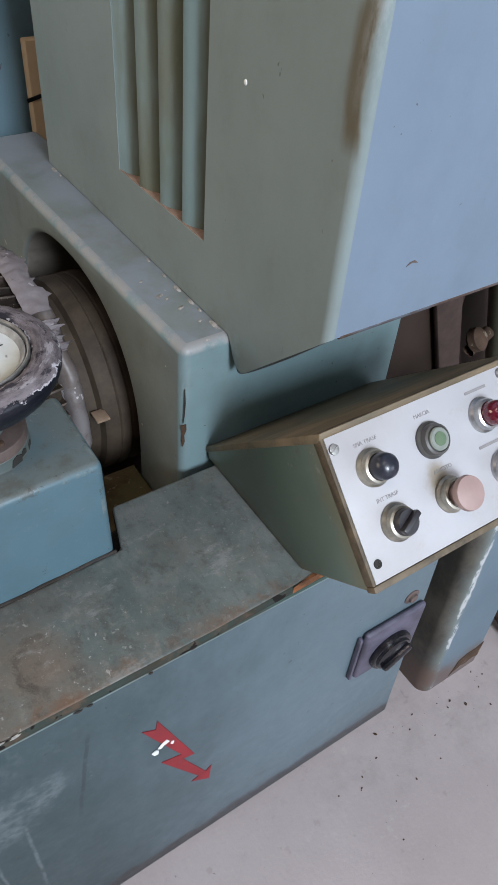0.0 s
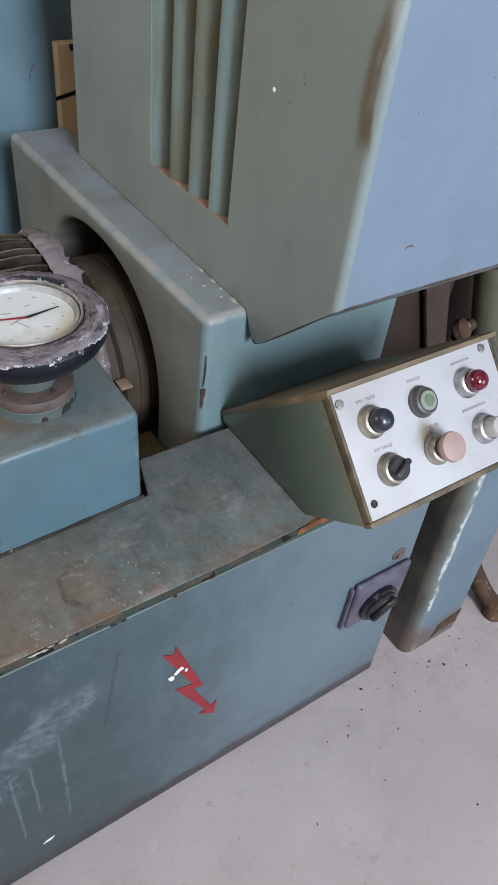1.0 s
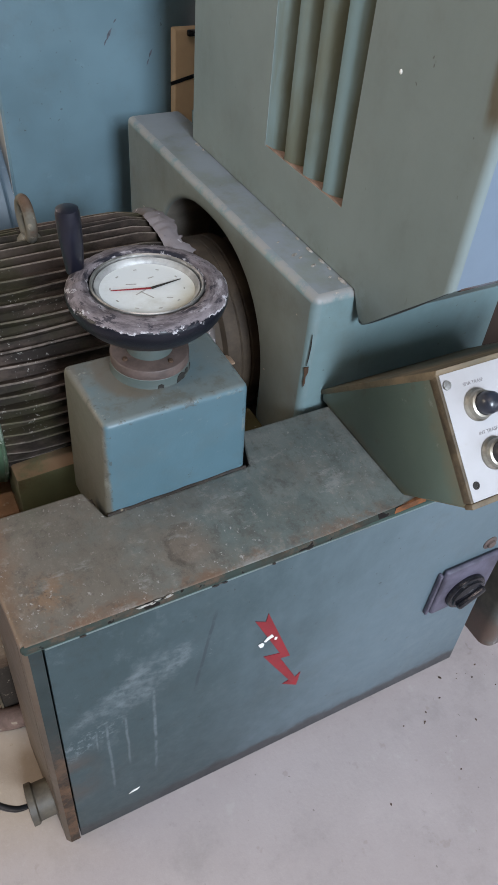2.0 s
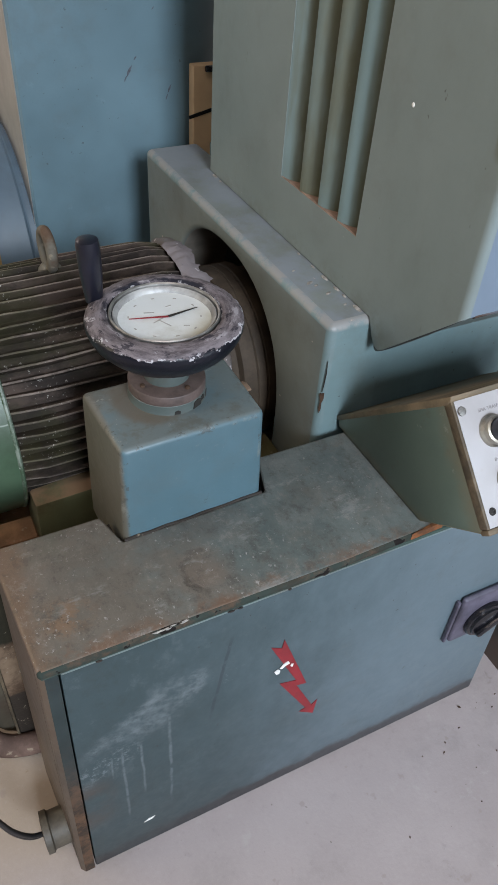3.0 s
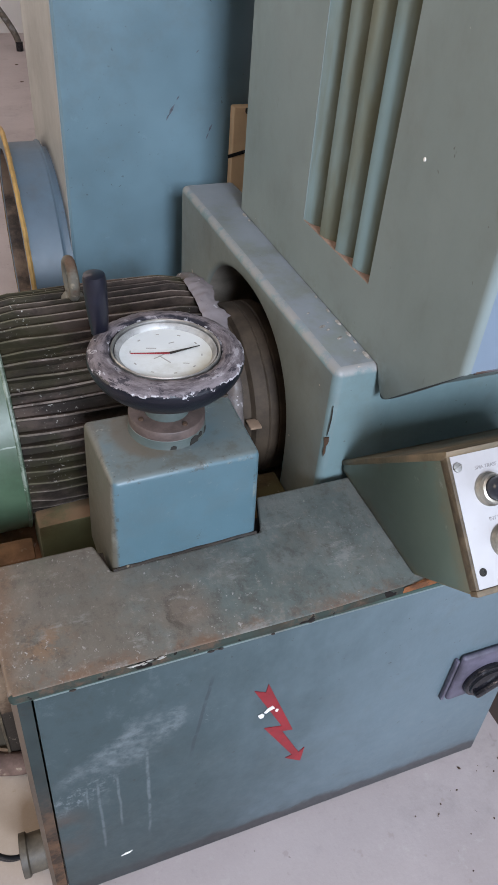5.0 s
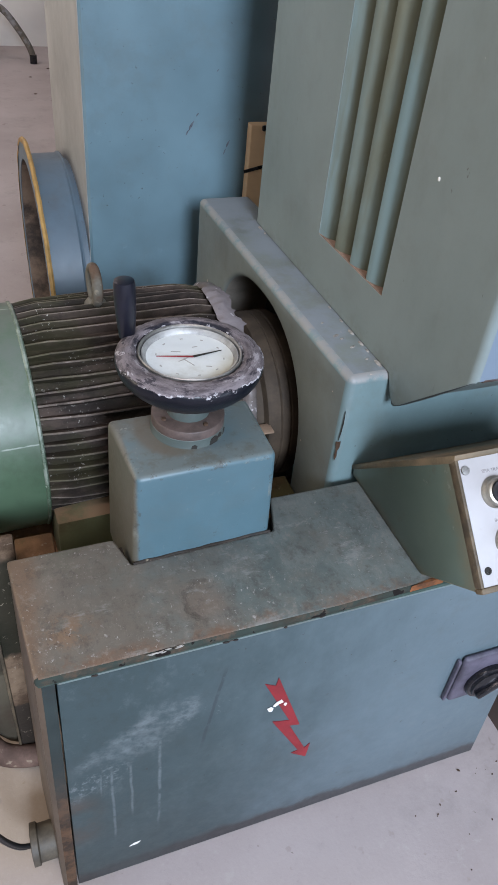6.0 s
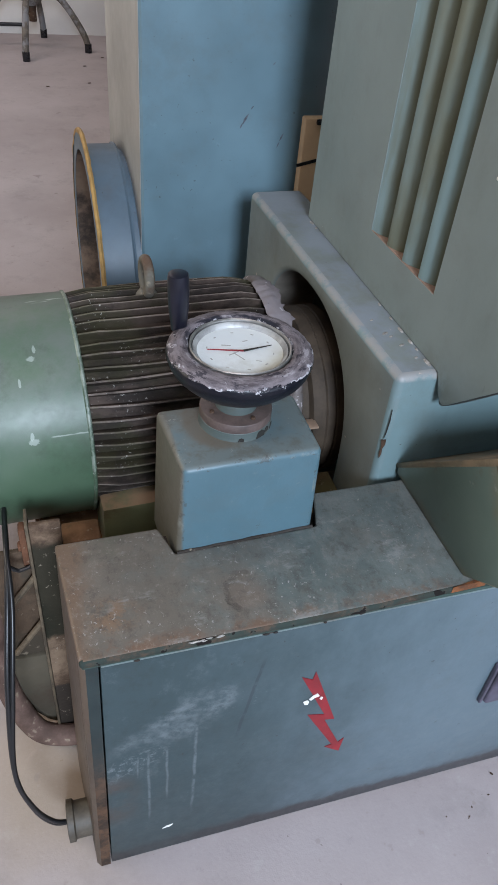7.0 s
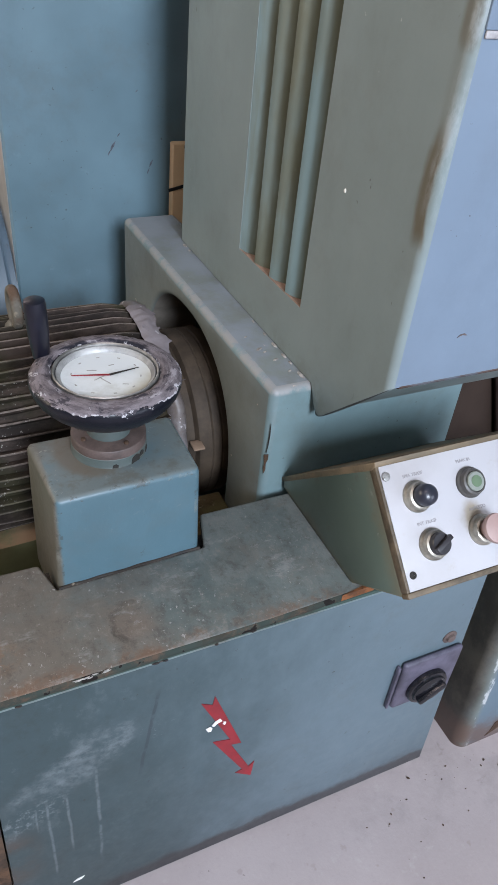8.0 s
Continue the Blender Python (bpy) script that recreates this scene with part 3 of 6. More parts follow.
def cowl_enamel():
    """Green cowl: glossy enamel, grey film of dust on top, pale scratches and chips."""
    n = Nodes("green_cowl_enamel")
    col = n.mix(n.band(n.noise(5, 4), 0.3, 0.7), (0.048, 0.098, 0.056), (0.082, 0.134, 0.084))
    g = n.tree.nodes.new("ShaderNodeNewGeometry")
    s = n.tree.nodes.new("ShaderNodeSeparateXYZ")
    n.tree.links.new(g.outputs["Normal"], s.inputs[0])
    film = n.maths("MULTIPLY", n.band(s.outputs[2], -0.10, 0.90), n.band(n.noise(9, 7, 0.76, shift=(2, 1, 5)), 0.28, 0.62))
    col = n.mix(n.maths("MULTIPLY", film, 0.80), col, (0.132, 0.150, 0.134))
    col = n.mix(n.maths("MULTIPLY", n.band(n.noise(12, 7, 0.76, shift=(7, 1, 7)), 0.50, 0.68), 0.55), col, (0.048, 0.070, 0.044))
    scratch = n.maths("MULTIPLY", n.band(n.noise(22, 3, 0.6, stretch=(0.35, 1.6, 1.6), shift=(4, 4, 8)), 0.685, 0.705), n.band(n.noise(8, 3, shift=(1, 5, 5)), 0.46, 0.56))
    col = n.mix(n.maths("MULTIPLY", scratch, 0.8), col, (0.42, 0.46, 0.42))
    x, z = n.axis(0), n.axis(2)
    jag = n.maths("MULTIPLY", n.maths("SUBTRACT", n.noise(110, 5, 0.75), 0.5), 0.010)
    y = n.axis(1)
    for cx, cy, cz, size, slim in ((-0.165, -0.0687, 0.2898, 0.0058, 2.4), (-0.170, -0.080, 0.283, 0.0040, 0.8), (-0.182, -0.141, 0.2135, 0.0055, 2.0), (-0.180, -0.143, 0.2075, 0.0045, 0.6), (-0.187, -0.103, 0.266, 0.0065, 3.5)):
        gap = n.maths("ADD", n.maths("POWER", n.maths("SUBTRACT", y, cy), 2.0), n.maths("POWER", n.maths("SUBTRACT", z, cz), 2.0))
        gap = n.maths("SQRT", n.maths("ADD", n.maths("POWER", n.maths("MULTIPLY", n.maths("SUBTRACT", x, cx), slim), 2.0), gap))
        col = n.mix(n.maths("MULTIPLY", n.band(n.maths("ADD", gap, jag), size, size - 0.0015), 0.6), col, (0.36, 0.42, 0.37))
    seam = n.maths("MULTIPLY", n.band(n.maths("ABSOLUTE", n.maths("SUBTRACT", n.maths("ADD", z, n.maths("MULTIPLY", jag, 0.2)), 0.2105)), 0.0011, 0.0005), n.maths("MULTIPLY", n.band(x, -0.162, -0.155), n.band(n.noise(50, 3), 0.36, 0.48)))
    col = n.mix(n.maths("MULTIPLY", seam, 0.6), col, (0.34, 0.39, 0.34))
    chip = n.band(n.noise(34, 3, 0.6, shift=(3, 8, 2)), 0.735, 0.75)
    col = n.mix(chip, col, (0.46, 0.50, 0.46))
    rough = n.maths("ADD", n.maths("MULTIPLY", n.noise(14, 6, 0.75), 0.30), n.maths("ADD", n.maths("MULTIPLY", film, 0.14), 0.22))
    return n.done(col, rough, 0.0, n.noise(8, 4), 0.10, 0.004)


m_cowl = cowl_enamel()


def dusty_throat():
    n = Nodes("dusty_duct_lining")
    col = n.mix(n.band(n.noise(9, 6, 0.7), 0.36, 0.62), (0.036, 0.026, 0.021), (0.215, 0.150, 0.105))
    return n.done(col, 0.8, 0.0, n.noise(30, 6, 0.7), 0.4, 0.004)


m_throat = dusty_throat()


def wheel_rim():
    """Navy bakelite rim whose upper side is crusted with lilac-grey paint, flaking white along its outer edge."""
    n = Nodes("crusted_wheel_rim")
    g = n.tree.nodes.new("ShaderNodeNewGeometry")
    s = n.tree.nodes.new("ShaderNodeSeparateXYZ")
    n.tree.links.new(g.outputs["Normal"], s.inputs[0])
    ragged = n.maths("SUBTRACT", n.noise(55, 6, 0.72, stretch=(1, 1, 1.6)), 0.5)
    up = n.maths("ADD", s.outputs[2], n.maths("MULTIPLY", ragged, 2.4))
    mask = n.band(up, 0.38, 0.44)
    x, y = n.axis(0), n.axis(1)
    radius = n.maths("SQRT", n.maths("ADD", n.maths("POWER", x, 2.0), n.maths("POWER", y, 2.0)))
    turn = n.maths("MULTIPLY", n.maths("ARCTAN2", y, x), 0.020)
    polar = n.tree.nodes.new("ShaderNodeCombineXYZ")
    n.put(polar.inputs[0], radius), n.put(polar.inputs[1], turn), n.put(polar.inputs[2], n.axis(2))
    polar = polar.outputs[0]
    streak = n.noise(120, 6, 0.72, vector=polar, shift=(2, 2, 2))
    crust = n.mix(n.band(streak, 0.36, 0.62), (0.070, 0.058, 0.064), (0.185, 0.160, 0.170))
    crust = n.mix(n.maths("MULTIPLY", n.band(n.noise(90, 5, 0.7, vector=polar, shift=(6, 1, 3)), 0.57, 0.66), 0.70), crust, (0.34, 0.315, 0.330))
    crust = n.mix(n.maths("MULTIPLY", n.band(n.noise(150, 5, 0.7, vector=polar, shift=(1, 7, 3)), 0.56, 0.62), 0.85), crust, (0.018, 0.016, 0.024))
    bare = n.maths("MULTIPLY", n.band(radius, 0.0615, 0.0585), n.maths("MULTIPLY", n.band(y, -0.010, 0.035), n.band(n.noise(70, 4, 0.65, vector=polar, shift=(5, 5, 1)), 0.40, 0.52)))
    crust = n.mix(bare, crust, (0.010, 0.010, 0.017))
    col = n.mix(mask, (0.005, 0.006, 0.011), crust)
    flake = n.maths("MULTIPLY", n.maths("MULTIPLY", n.band(up, 0.34, 0.39), n.band(up, 0.66, 0.50)), n.band(n.noise(75, 4, 0.65, shift=(3, 5, 1)), 0.48, 0.54))
    col = n.mix(n.maths("MULTIPLY", flake, 0.85), col, (0.47, 0.455, 0.48))
    n.bsdf.inputs["Specular IOR Level"].default_value = 0.35
    return n.done(col, n.maths("ADD", n.maths("MULTIPLY", mask, 0.4), 0.34), 0.0, n.maths("ADD", mask, n.maths("MULTIPLY", n.noise(80, 5, 0.7), 0.6)), 0.45, 0.0015)


m_rim = wheel_rim()


def panel_plate():
    n = Nodes("white_enamelled_plate")
    col = n.mix(n.band(n.noise(9, 5, 0.6), 0.35, 0.75), (0.430, 0.428, 0.445), (0.370, 0.360, 0.365))
    x, z = n.axis(0), n.axis(2)
    away = n.maths("SQRT", n.maths("ADD", n.maths("POWER", n.maths("ADD", x, 0.029), 2.0), n.maths("POWER", n.maths("SUBTRACT", z, 0.107), 2.0)))
    col = n.mix(n.maths("MULTIPLY", n.band(n.maths("ADD", away, n.maths("MULTIPLY", n.noise(60, 5), 0.012)), 0.023, 0.012), 0.75), col, (0.20, 0.155, 0.080))
    col = n.mix(n.maths("MULTIPLY", n.band(n.noise(40, 6, 0.7, shift=(2, 2, 5)), 0.58, 0.75), 0.35), col, (0.33, 0.27, 0.20))
    return n.done(col, 0.42, 0.0, n.noise(60, 4), 0.08, 0.001)


m_plate = panel_plate()


def tan_edge():
    n = Nodes("bare_ochre_edge")
    col = n.mix(n.band(n.noise(26, 6, 0.7), 0.35, 0.65), (0.055, 0.042, 0.027), (0.150, 0.112, 0.070))
    return n.done(col, 0.65, 0.0, n.noise(50, 5), 0.3, 0.002)


m_tan = tan_edge()


def strip_enamel():
    """Corner strip: grimy teal, rusted through towards the foot."""
    n = Nodes("rusting_corner_enamel")
    col = n.mix(n.band(n.noise(8, 5), 0.3, 0.7), (0.018, 0.026, 0.026), (0.036, 0.049, 0.049))
    ragged = n.maths("ADD", n.axis(2), n.maths("MULTIPLY", n.maths("SUBTRACT", n.noise(11, 6, 0.7), 0.5), 0.30))
    col = n.mix(n.maths("MULTIPLY", n.band(ragged, 0.38, 0.17), 0.88), col, n.mix(n.band(n.noise(45, 6, 0.75, shift=(1, 1, 6)), 0.38, 0.62), (0.038, 0.024, 0.017), (0.120, 0.064, 0.036)))
    col = n.mix(n.maths("MULTIPLY", n.band(n.noise(40, 5, 0.7, shift=(4, 1, 2)), 0.58, 0.70), 0.6), col, (0.035, 0.030, 0.027))
    return n.done(col, 0.6, 0.0, n.noise(40, 5), 0.25, 0.002)


m_strip = strip_enamel()
m_strip.node_tree.nodes["Principled BSDF"].inputs["Specular IOR Level"].default_value = 0.15


def pedestal_enamel(name, worn):
    """Pedestal: blue enamel, tan over the whole of one side, an oil film round the collar, dusty top, dark chips."""
    n = Nodes(name)
    col = n.mix(n.band(n.noise(5, 4), 0.3, 0.7), (0.058, 0.116, 0.140), (0.082, 0.155, 0.188))
    x, y, z = n.axis(0), n.axis(1), n.axis(2)
    rough = n.noise(18, 6, 0.7, shift=(2, 4, 4))
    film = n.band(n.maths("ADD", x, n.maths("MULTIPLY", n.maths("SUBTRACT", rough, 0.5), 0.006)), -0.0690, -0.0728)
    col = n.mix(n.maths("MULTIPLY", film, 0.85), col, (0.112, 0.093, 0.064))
    g = n.tree.nodes.new("ShaderNodeNewGeometry")
    s = n.tree.nodes.new("ShaderNodeSeparateXYZ")
    n.tree.links.new(g.outputs["Normal"], s.inputs[0])
    up = n.maths("MULTIPLY", n.band(s.outputs[2], 0.5, 0.95), n.band(n.noise(12, 6, 0.7, shift=(5, 2, 6)), 0.15, 0.60))
    col = n.mix(n.maths("MULTIPLY", up, 0.70), col, (0.140, 0.152, 0.140))
    blot = n.maths("MULTIPLY", n.band(n.noise(26, 6, 0.72, shift=(8, 1, 1)), 0.48, 0.62), n.maths("ADD", n.maths("MULTIPLY", n.band(s.outputs[2], 0.5, 0.9), 0.55), 0.10))
    col = n.mix(blot, col, (0.088, 0.085, 0.070))
    dab = n.maths("MULTIPLY", n.band(n.noise(75, 5, 0.72, shift=(3, 1, 8)), 0.62, 0.68), n.maths("ADD", n.maths("MULTIPLY", n.band(s.outputs[2], 0.3, 0.9), 0.5), 0.12))
    col = n.mix(dab, col, (0.26, 0.265, 0.25))
    away = n.maths("SQRT", n.maths("ADD", n.maths("POWER", n.maths("ADD", x, 0.012), 2.0), n.maths("POWER", y, 2.0)))
    run = n.maths("MULTIPLY", n.band(n.maths("ADD", away, n.maths("MULTIPLY", n.maths("SUBTRACT", n.noise(30, 5), 0.5), 0.02)), 0.052, 0.040), n.maths("MULTIPLY", n.band(s.outputs[2], 0.5, 0.9), n.maths("ADD", n.band(x, 0.010, -0.030), 0.25)))
    col = n.mix(n.maths("MULTIPLY", run, 0.55), col, (0.110, 0.082, 0.054))
    sunk = n.band(n.maths("ADD", z, n.maths("MULTIPLY", n.noise(60, 5, 0.7), 0.004)), 0.0440, 0.0405)
    sunk = n.maths("MULTIPLY", sunk, n.band(x, -0.0745, -0.0715))
    col = n.mix(sunk, col, (0.040, 0.028, 0.019))
    nick = n.band(n.noise(110, 4, 0.65, shift=(7, 3, 5)), 0.700 - 0.12 * worn, 0.720 - 0.11 * worn)
    col = n.mix(n.maths("MULTIPLY", nick, 0.6), col, (0.050, 0.050, 0.042))
    rub = n.band(n.noise(36, 6, 0.75, shift=(2, 9, 4)), 0.52, 0.70)
    col = n.mix(n.maths("MULTIPLY", rub, 0.55 * worn), col, (0.215, 0.225, 0.200))
    fine = n.noise(60, 4, 0.65)
    return n.done(col, n.maths("ADD", n.maths("MULTIPLY", fine, 0.22), 0.33), 0.0, n.maths("ADD", fine, n.noise(8, 3)), 0.12, 0.003)


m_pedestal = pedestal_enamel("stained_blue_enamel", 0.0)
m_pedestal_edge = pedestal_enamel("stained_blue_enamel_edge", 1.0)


def ochre_cover():
    n = Nodes("worn_ochre_cover")
    col = n.mix(n.band(n.noise(18, 6, 0.7, stretch=(0.3, 1, 1)), 0.35, 0.65), (0.105, 0.080, 0.048), (0.220, 0.160, 0.095))
    col = n.mix(n.maths("MULTIPLY", n.band(n.noise(9, 5, shift=(3, 3, 3)), 0.5, 0.7), 0.5), col, (0.10, 0.11, 0.075))
    return n.done(col, 0.6, 0.0, n.noise(50, 5), 0.3, 0.002)


m_ochre = ochre_cover()


def control_housing():
    """Dark green enamel, rubbed through to ochre beside the button panel and along the lower edge."""
    n = Nodes("rubbed_green_enamel")
    col = n.mix(n.band(n.noise(6, 4), 0.3, 0.7), (0.074, 0.106, 0.086), (0.114, 0.152, 0.122))
    y, z = n.axis(1), n.axis(2)
    depth = n.maths("ADD", n.maths("MULTIPLY", n.maths("ADD", y, 0.114), 0.695), n.maths("MULTIPLY", n.maths("SUBTRACT", z, 0.080), -0.719))
    ragged = n.maths("ADD", depth, n.maths("MULTIPLY", n.maths("SUBTRACT", n.noise(16, 6, 0.7), 0.5), 0.06))
    col = n.mix(n.maths("MULTIPLY", n.band(ragged, 0.036, -0.004), 0.75), col, (0.135, 0.105, 0.060))
    low = n.band(n.maths("ADD", z, n.maths("MULTIPLY", n.noise(20, 5, 0.7), 0.03)), 0.030, 0.014)
    col = n.mix(n.maths("MULTIPLY", low, 0.6), col, (0.130, 0.100, 0.055))
    stain = n.band(n.noise(13, 6, 0.74, shift=(6, 2, 5)), 0.52, 0.68)
    col = n.mix(n.maths("MULTIPLY", stain, 0.55), col, (0.085, 0.055, 0.032))
    scuff = n.band(n.noise(40, 6, 0.75, shift=(2, 7, 3)), 0.61, 0.70)
    col = n.mix(n.maths("MULTIPLY", scuff, 0.35), col, (0.27, 0.28, 0.25))
    return n.done(col, n.maths("ADD", n.maths("MULTIPLY", n.noise(50, 4), 0.2), 0.30), 0.0, n.noise(9, 4), 0.12, 0.003)


m_housing = control_housing()


def concrete():
    n = Nodes("concrete_floor")
    col = n.mix(n.band(n.noise(1.6, 5, 0.6), 0.3, 0.7), (0.356, 0.308, 0.304), (0.450, 0.397, 0.395))
    col = n.mix(n.maths("MULTIPLY", n.band(n.noise(7, 7, 0.74, shift=(4, 4, 0)), 0.50, 0.72), 0.45), col, (0.25, 0.226, 0.217))
    col = n.mix(n.maths("MULTIPLY", n.band(n.noise(17, 6, 0.72, shift=(2, 9, 0)), 0.62, 0.74), 0.55), col, (0.22, 0.195, 0.185))
    col = n.mix(n.maths("MULTIPLY", n.band(n.noise(24, 5, 0.7, shift=(1, 4, 0)), 0.60, 0.70), 0.35), col, (0.46, 0.43, 0.42))
    col = n.mix(n.maths("MULTIPLY", n.band(n.noise(90, 3, 0.6, shift=(8, 1, 0)), 0.70, 0.75), 0.6), col, (0.12, 0.10, 0.09))
    # Yellowish patch by the hose: warm side light painted in along with a stain.
    x, y = n.axis(0), n.axis(1)
    away = n.maths("SQRT", n.maths("ADD", n.maths("POWER", n.maths("ADD", x, 0.15), 2.0), n.maths("POWER", n.maths("SUBTRACT", y, 0.55), 2.0)))
    col = n.mix(n.maths("MULTIPLY", n.band(n.maths("ADD", away, n.maths("MULTIPLY", n.noise(9, 5), 0.10)), 0.28, 0.10), 0.6), col, (0.36, 0.275, 0.175))
    col = n.mix(n.maths("MULTIPLY", n.band(n.noise(30, 3, 0.6, shift=(5, 1, 0)), 0.66, 0.72), 0.40), col, (0.27, 0.225, 0.20))
    sand = n.noise(150, 5, 0.75, shift=(3, 3, 0))
    col = n.mix(n.maths("MULTIPLY", n.band(sand, 0.52, 0.68), 0.12), col, (0.24, 0.205, 0.20))
    col = n.mix(n.maths("MULTIPLY", n.band(sand, 0.46, 0.32), 0.10), col, (0.55, 0.505, 0.505))
    smut = n.band(n.noise(13, 4, 0.65, shift=(7, 2, 0)), 0.66, 0.72)
    col = n.mix(n.maths("MULTIPLY", smut, 0.45), col, (0.17, 0.145, 0.13))
    return n.done(col, 0.72, 0.0, n.maths("ADD", n.noise(40, 6, 0.7), n.noise(220, 3)), 0.12, 0.002)


m_floor = concrete()


def scuffed_panel():
    """Front door of the cabinet: enamel with a pale scuffed smear low at its free end and drips under it."""
    n = Nodes("scuffed_blue_enamel")
    tone = n.noise(4.0, 3)
    col = n.mix(n.band(tone, 0.30, 0.72), (0.104, 0.148, 0.171), (0.118, 0.167, 0.194))
    col = n.mix(n.maths("MULTIPLY", n.band(n.noise(12, 6, 0.7, shift=(3, 1, 7)), 0.50, 0.78), 0.4), col, (0.08, 0.085, 0.075))
    x, z = n.axis(0), n.axis(2)
    # Shade over the free end painted in as a darker film, with some grime.
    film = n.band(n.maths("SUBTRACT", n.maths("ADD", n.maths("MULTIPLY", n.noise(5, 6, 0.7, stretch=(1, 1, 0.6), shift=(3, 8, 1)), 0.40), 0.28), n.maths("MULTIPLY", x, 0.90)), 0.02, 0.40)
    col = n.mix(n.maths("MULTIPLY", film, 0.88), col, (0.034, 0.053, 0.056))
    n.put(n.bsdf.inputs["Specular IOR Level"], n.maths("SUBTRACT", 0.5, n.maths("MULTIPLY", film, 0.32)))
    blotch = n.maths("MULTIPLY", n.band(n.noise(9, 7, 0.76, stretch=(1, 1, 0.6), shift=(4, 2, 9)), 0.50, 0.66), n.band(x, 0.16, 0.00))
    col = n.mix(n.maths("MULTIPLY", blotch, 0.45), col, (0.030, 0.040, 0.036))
    mottle = n.noise(34, 7, 0.78, stretch=(1, 1, 0.75), shift=(8, 3, 4))
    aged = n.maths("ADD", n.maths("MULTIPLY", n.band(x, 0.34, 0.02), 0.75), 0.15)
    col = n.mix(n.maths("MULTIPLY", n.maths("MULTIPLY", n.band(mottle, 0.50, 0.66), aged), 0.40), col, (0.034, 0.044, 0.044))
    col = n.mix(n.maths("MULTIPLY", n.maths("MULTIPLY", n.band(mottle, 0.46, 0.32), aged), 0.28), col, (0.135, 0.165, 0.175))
    # slanted scuff, widest in its middle and feathered at the lower end, with drips and a dark scratch
    line = n.maths("SUBTRACT", n.maths("SUBTRACT", z, n.maths("MULTIPLY", x, 0.52)), 0.290)
    line = n.maths("ADD", line, n.maths("MULTIPLY", n.maths("SUBTRACT", n.noise(13, 5, 0.7), 0.5), 0.035))
    span = n.maths("MULTIPLY", n.band(x, 0.168, 0.128), n.band(x, 0.045, 0.112))
    width = n.maths("ADD", n.maths("MULTIPLY", span, 0.026), 0.018)
    inside = n.maths("SUBTRACT", width, n.maths("ABSOLUTE", line))
    grain = n.noise(48, 7, 0.80, stretch=(0.7, 1, 1))
    smear = n.maths("MULTIPLY", n.band(n.maths("ADD", inside, n.maths("MULTIPLY", n.maths("SUBTRACT", grain, 0.5), 0.055)), -0.006, 0.020), n.maths("MULTIPLY", n.band(x, 0.172, 0.158), n.band(x, 0.012, 0.040)))
    smear = n.maths("MULTIPLY", smear, n.maths("MULTIPLY", n.band(n.noise(70, 6, 0.78, shift=(5, 0, 2)), 0.30, 0.62), n.maths("ADD", n.maths("MULTIPLY", n.band(n.noise(17, 5, 0.7, shift=(2, 7, 2)), 0.36, 0.62), 0.75), 0.25)))
    low_line = n.maths("ABSOLUTE", n.maths("SUBTRACT", n.maths("SUBTRACT", z, n.maths("MULTIPLY", x, 0.42)), 0.2515))
    fleck = n.maths("MULTIPLY", n.maths("MULTIPLY", n.band(low_line, 0.034, 0.006), n.band(x, 0.105, 0.060)), n.band(n.noise(110, 6, 0.80, shift=(1, 0, 8)), 0.50, 0.60))
    flecks_up = n.maths("MULTIPLY", n.maths("MULTIPLY", n.band(n.maths("ABSOLUTE", n.maths("SUBTRACT", z, 0.362)), 0.030, 0.006), n.maths("MULTIPLY", n.band(x, 0.150, 0.165), n.band(x, 0.225, 0.180))), n.band(n.noise(110, 4, 0.7, stretch=(0.6, 1, 1.4), shift=(3, 0, 3)), 0.60, 0.66))
    total = n.maths("MAXIMUM", n.maths("MAXIMUM", smear, fleck), n.maths("MULTIPLY", flecks_up, 0.6))
    for dx, top, low, width in ((0.1215, 0.335, 0.100, 0.0036), (0.0880, 0.30, 0.155, 0.0030), (0.0660, 0.30, 0.100, 0.0030), (0.0535, 0.29, 0.225, 0.0022)):
        wave = n.maths("SUBTRACT", n.maths("ADD", x, n.maths("MULTIPLY", n.maths("SUBTRACT", n.noise(22, 3), 0.5), 0.006)), dx)
        drip = n.maths("MULTIPLY", n.band(n.maths("ABSOLUTE", wave), width * 0.8, width * 0.1), n.maths("MULTIPLY", n.band(z, top, top - 0.02), n.band(z, low, low + 0.03)))
        total = n.maths("MAXIMUM", total, n.maths("MULTIPLY", n.maths("MULTIPLY", drip, 0.72), n.band(n.noise(60, 5, 0.75, shift=(dx * 50, 0, 0)), 0.34, 0.58)))
    col = n.mix(n.maths("MULTIPLY", total, 0.42), col, (0.255, 0.285, 0.305))
    slant = n.maths("SUBTRACT", n.maths("SUBTRACT", x, n.maths("MULTIPLY", z, 0.148)), 0.1280)
    scratch = n.maths("MULTIPLY", n.band(n.maths("ABSOLUTE", n.maths("ADD", slant, n.maths("MULTIPLY", n.maths("SUBTRACT", n.noise(16, 3), 0.5), 0.008))), 0.0026, 0.0012), n.maths("MULTIPLY", n.band(z, 0.440, 0.415), n.band(z, 0.268, 0.30)))
    col = n.mix(n.maths("MULTIPLY", n.maths("MULTIPLY", scratch, n.band(n.noise(70, 4, 0.7, shift=(2, 8, 2)), 0.30, 0.50)), 0.65), col, (0.034, 0.042, 0.050))
    foot = n.maths("MAXIMUM", n.maths("MULTIPLY", n.band(n.maths("ADD", z, n.maths("MULTIPLY", n.noise(9, 4, shift=(1, 0, 4)), 0.06)), 0.095, 0.035), n.band(n.noise(20, 6, 0.74), 0.42, 0.60)), n.band(n.maths("ADD", z, n.maths("MULTIPLY", n.noise(26, 6, 0.74), 0.040)), 0.066, 0.047))
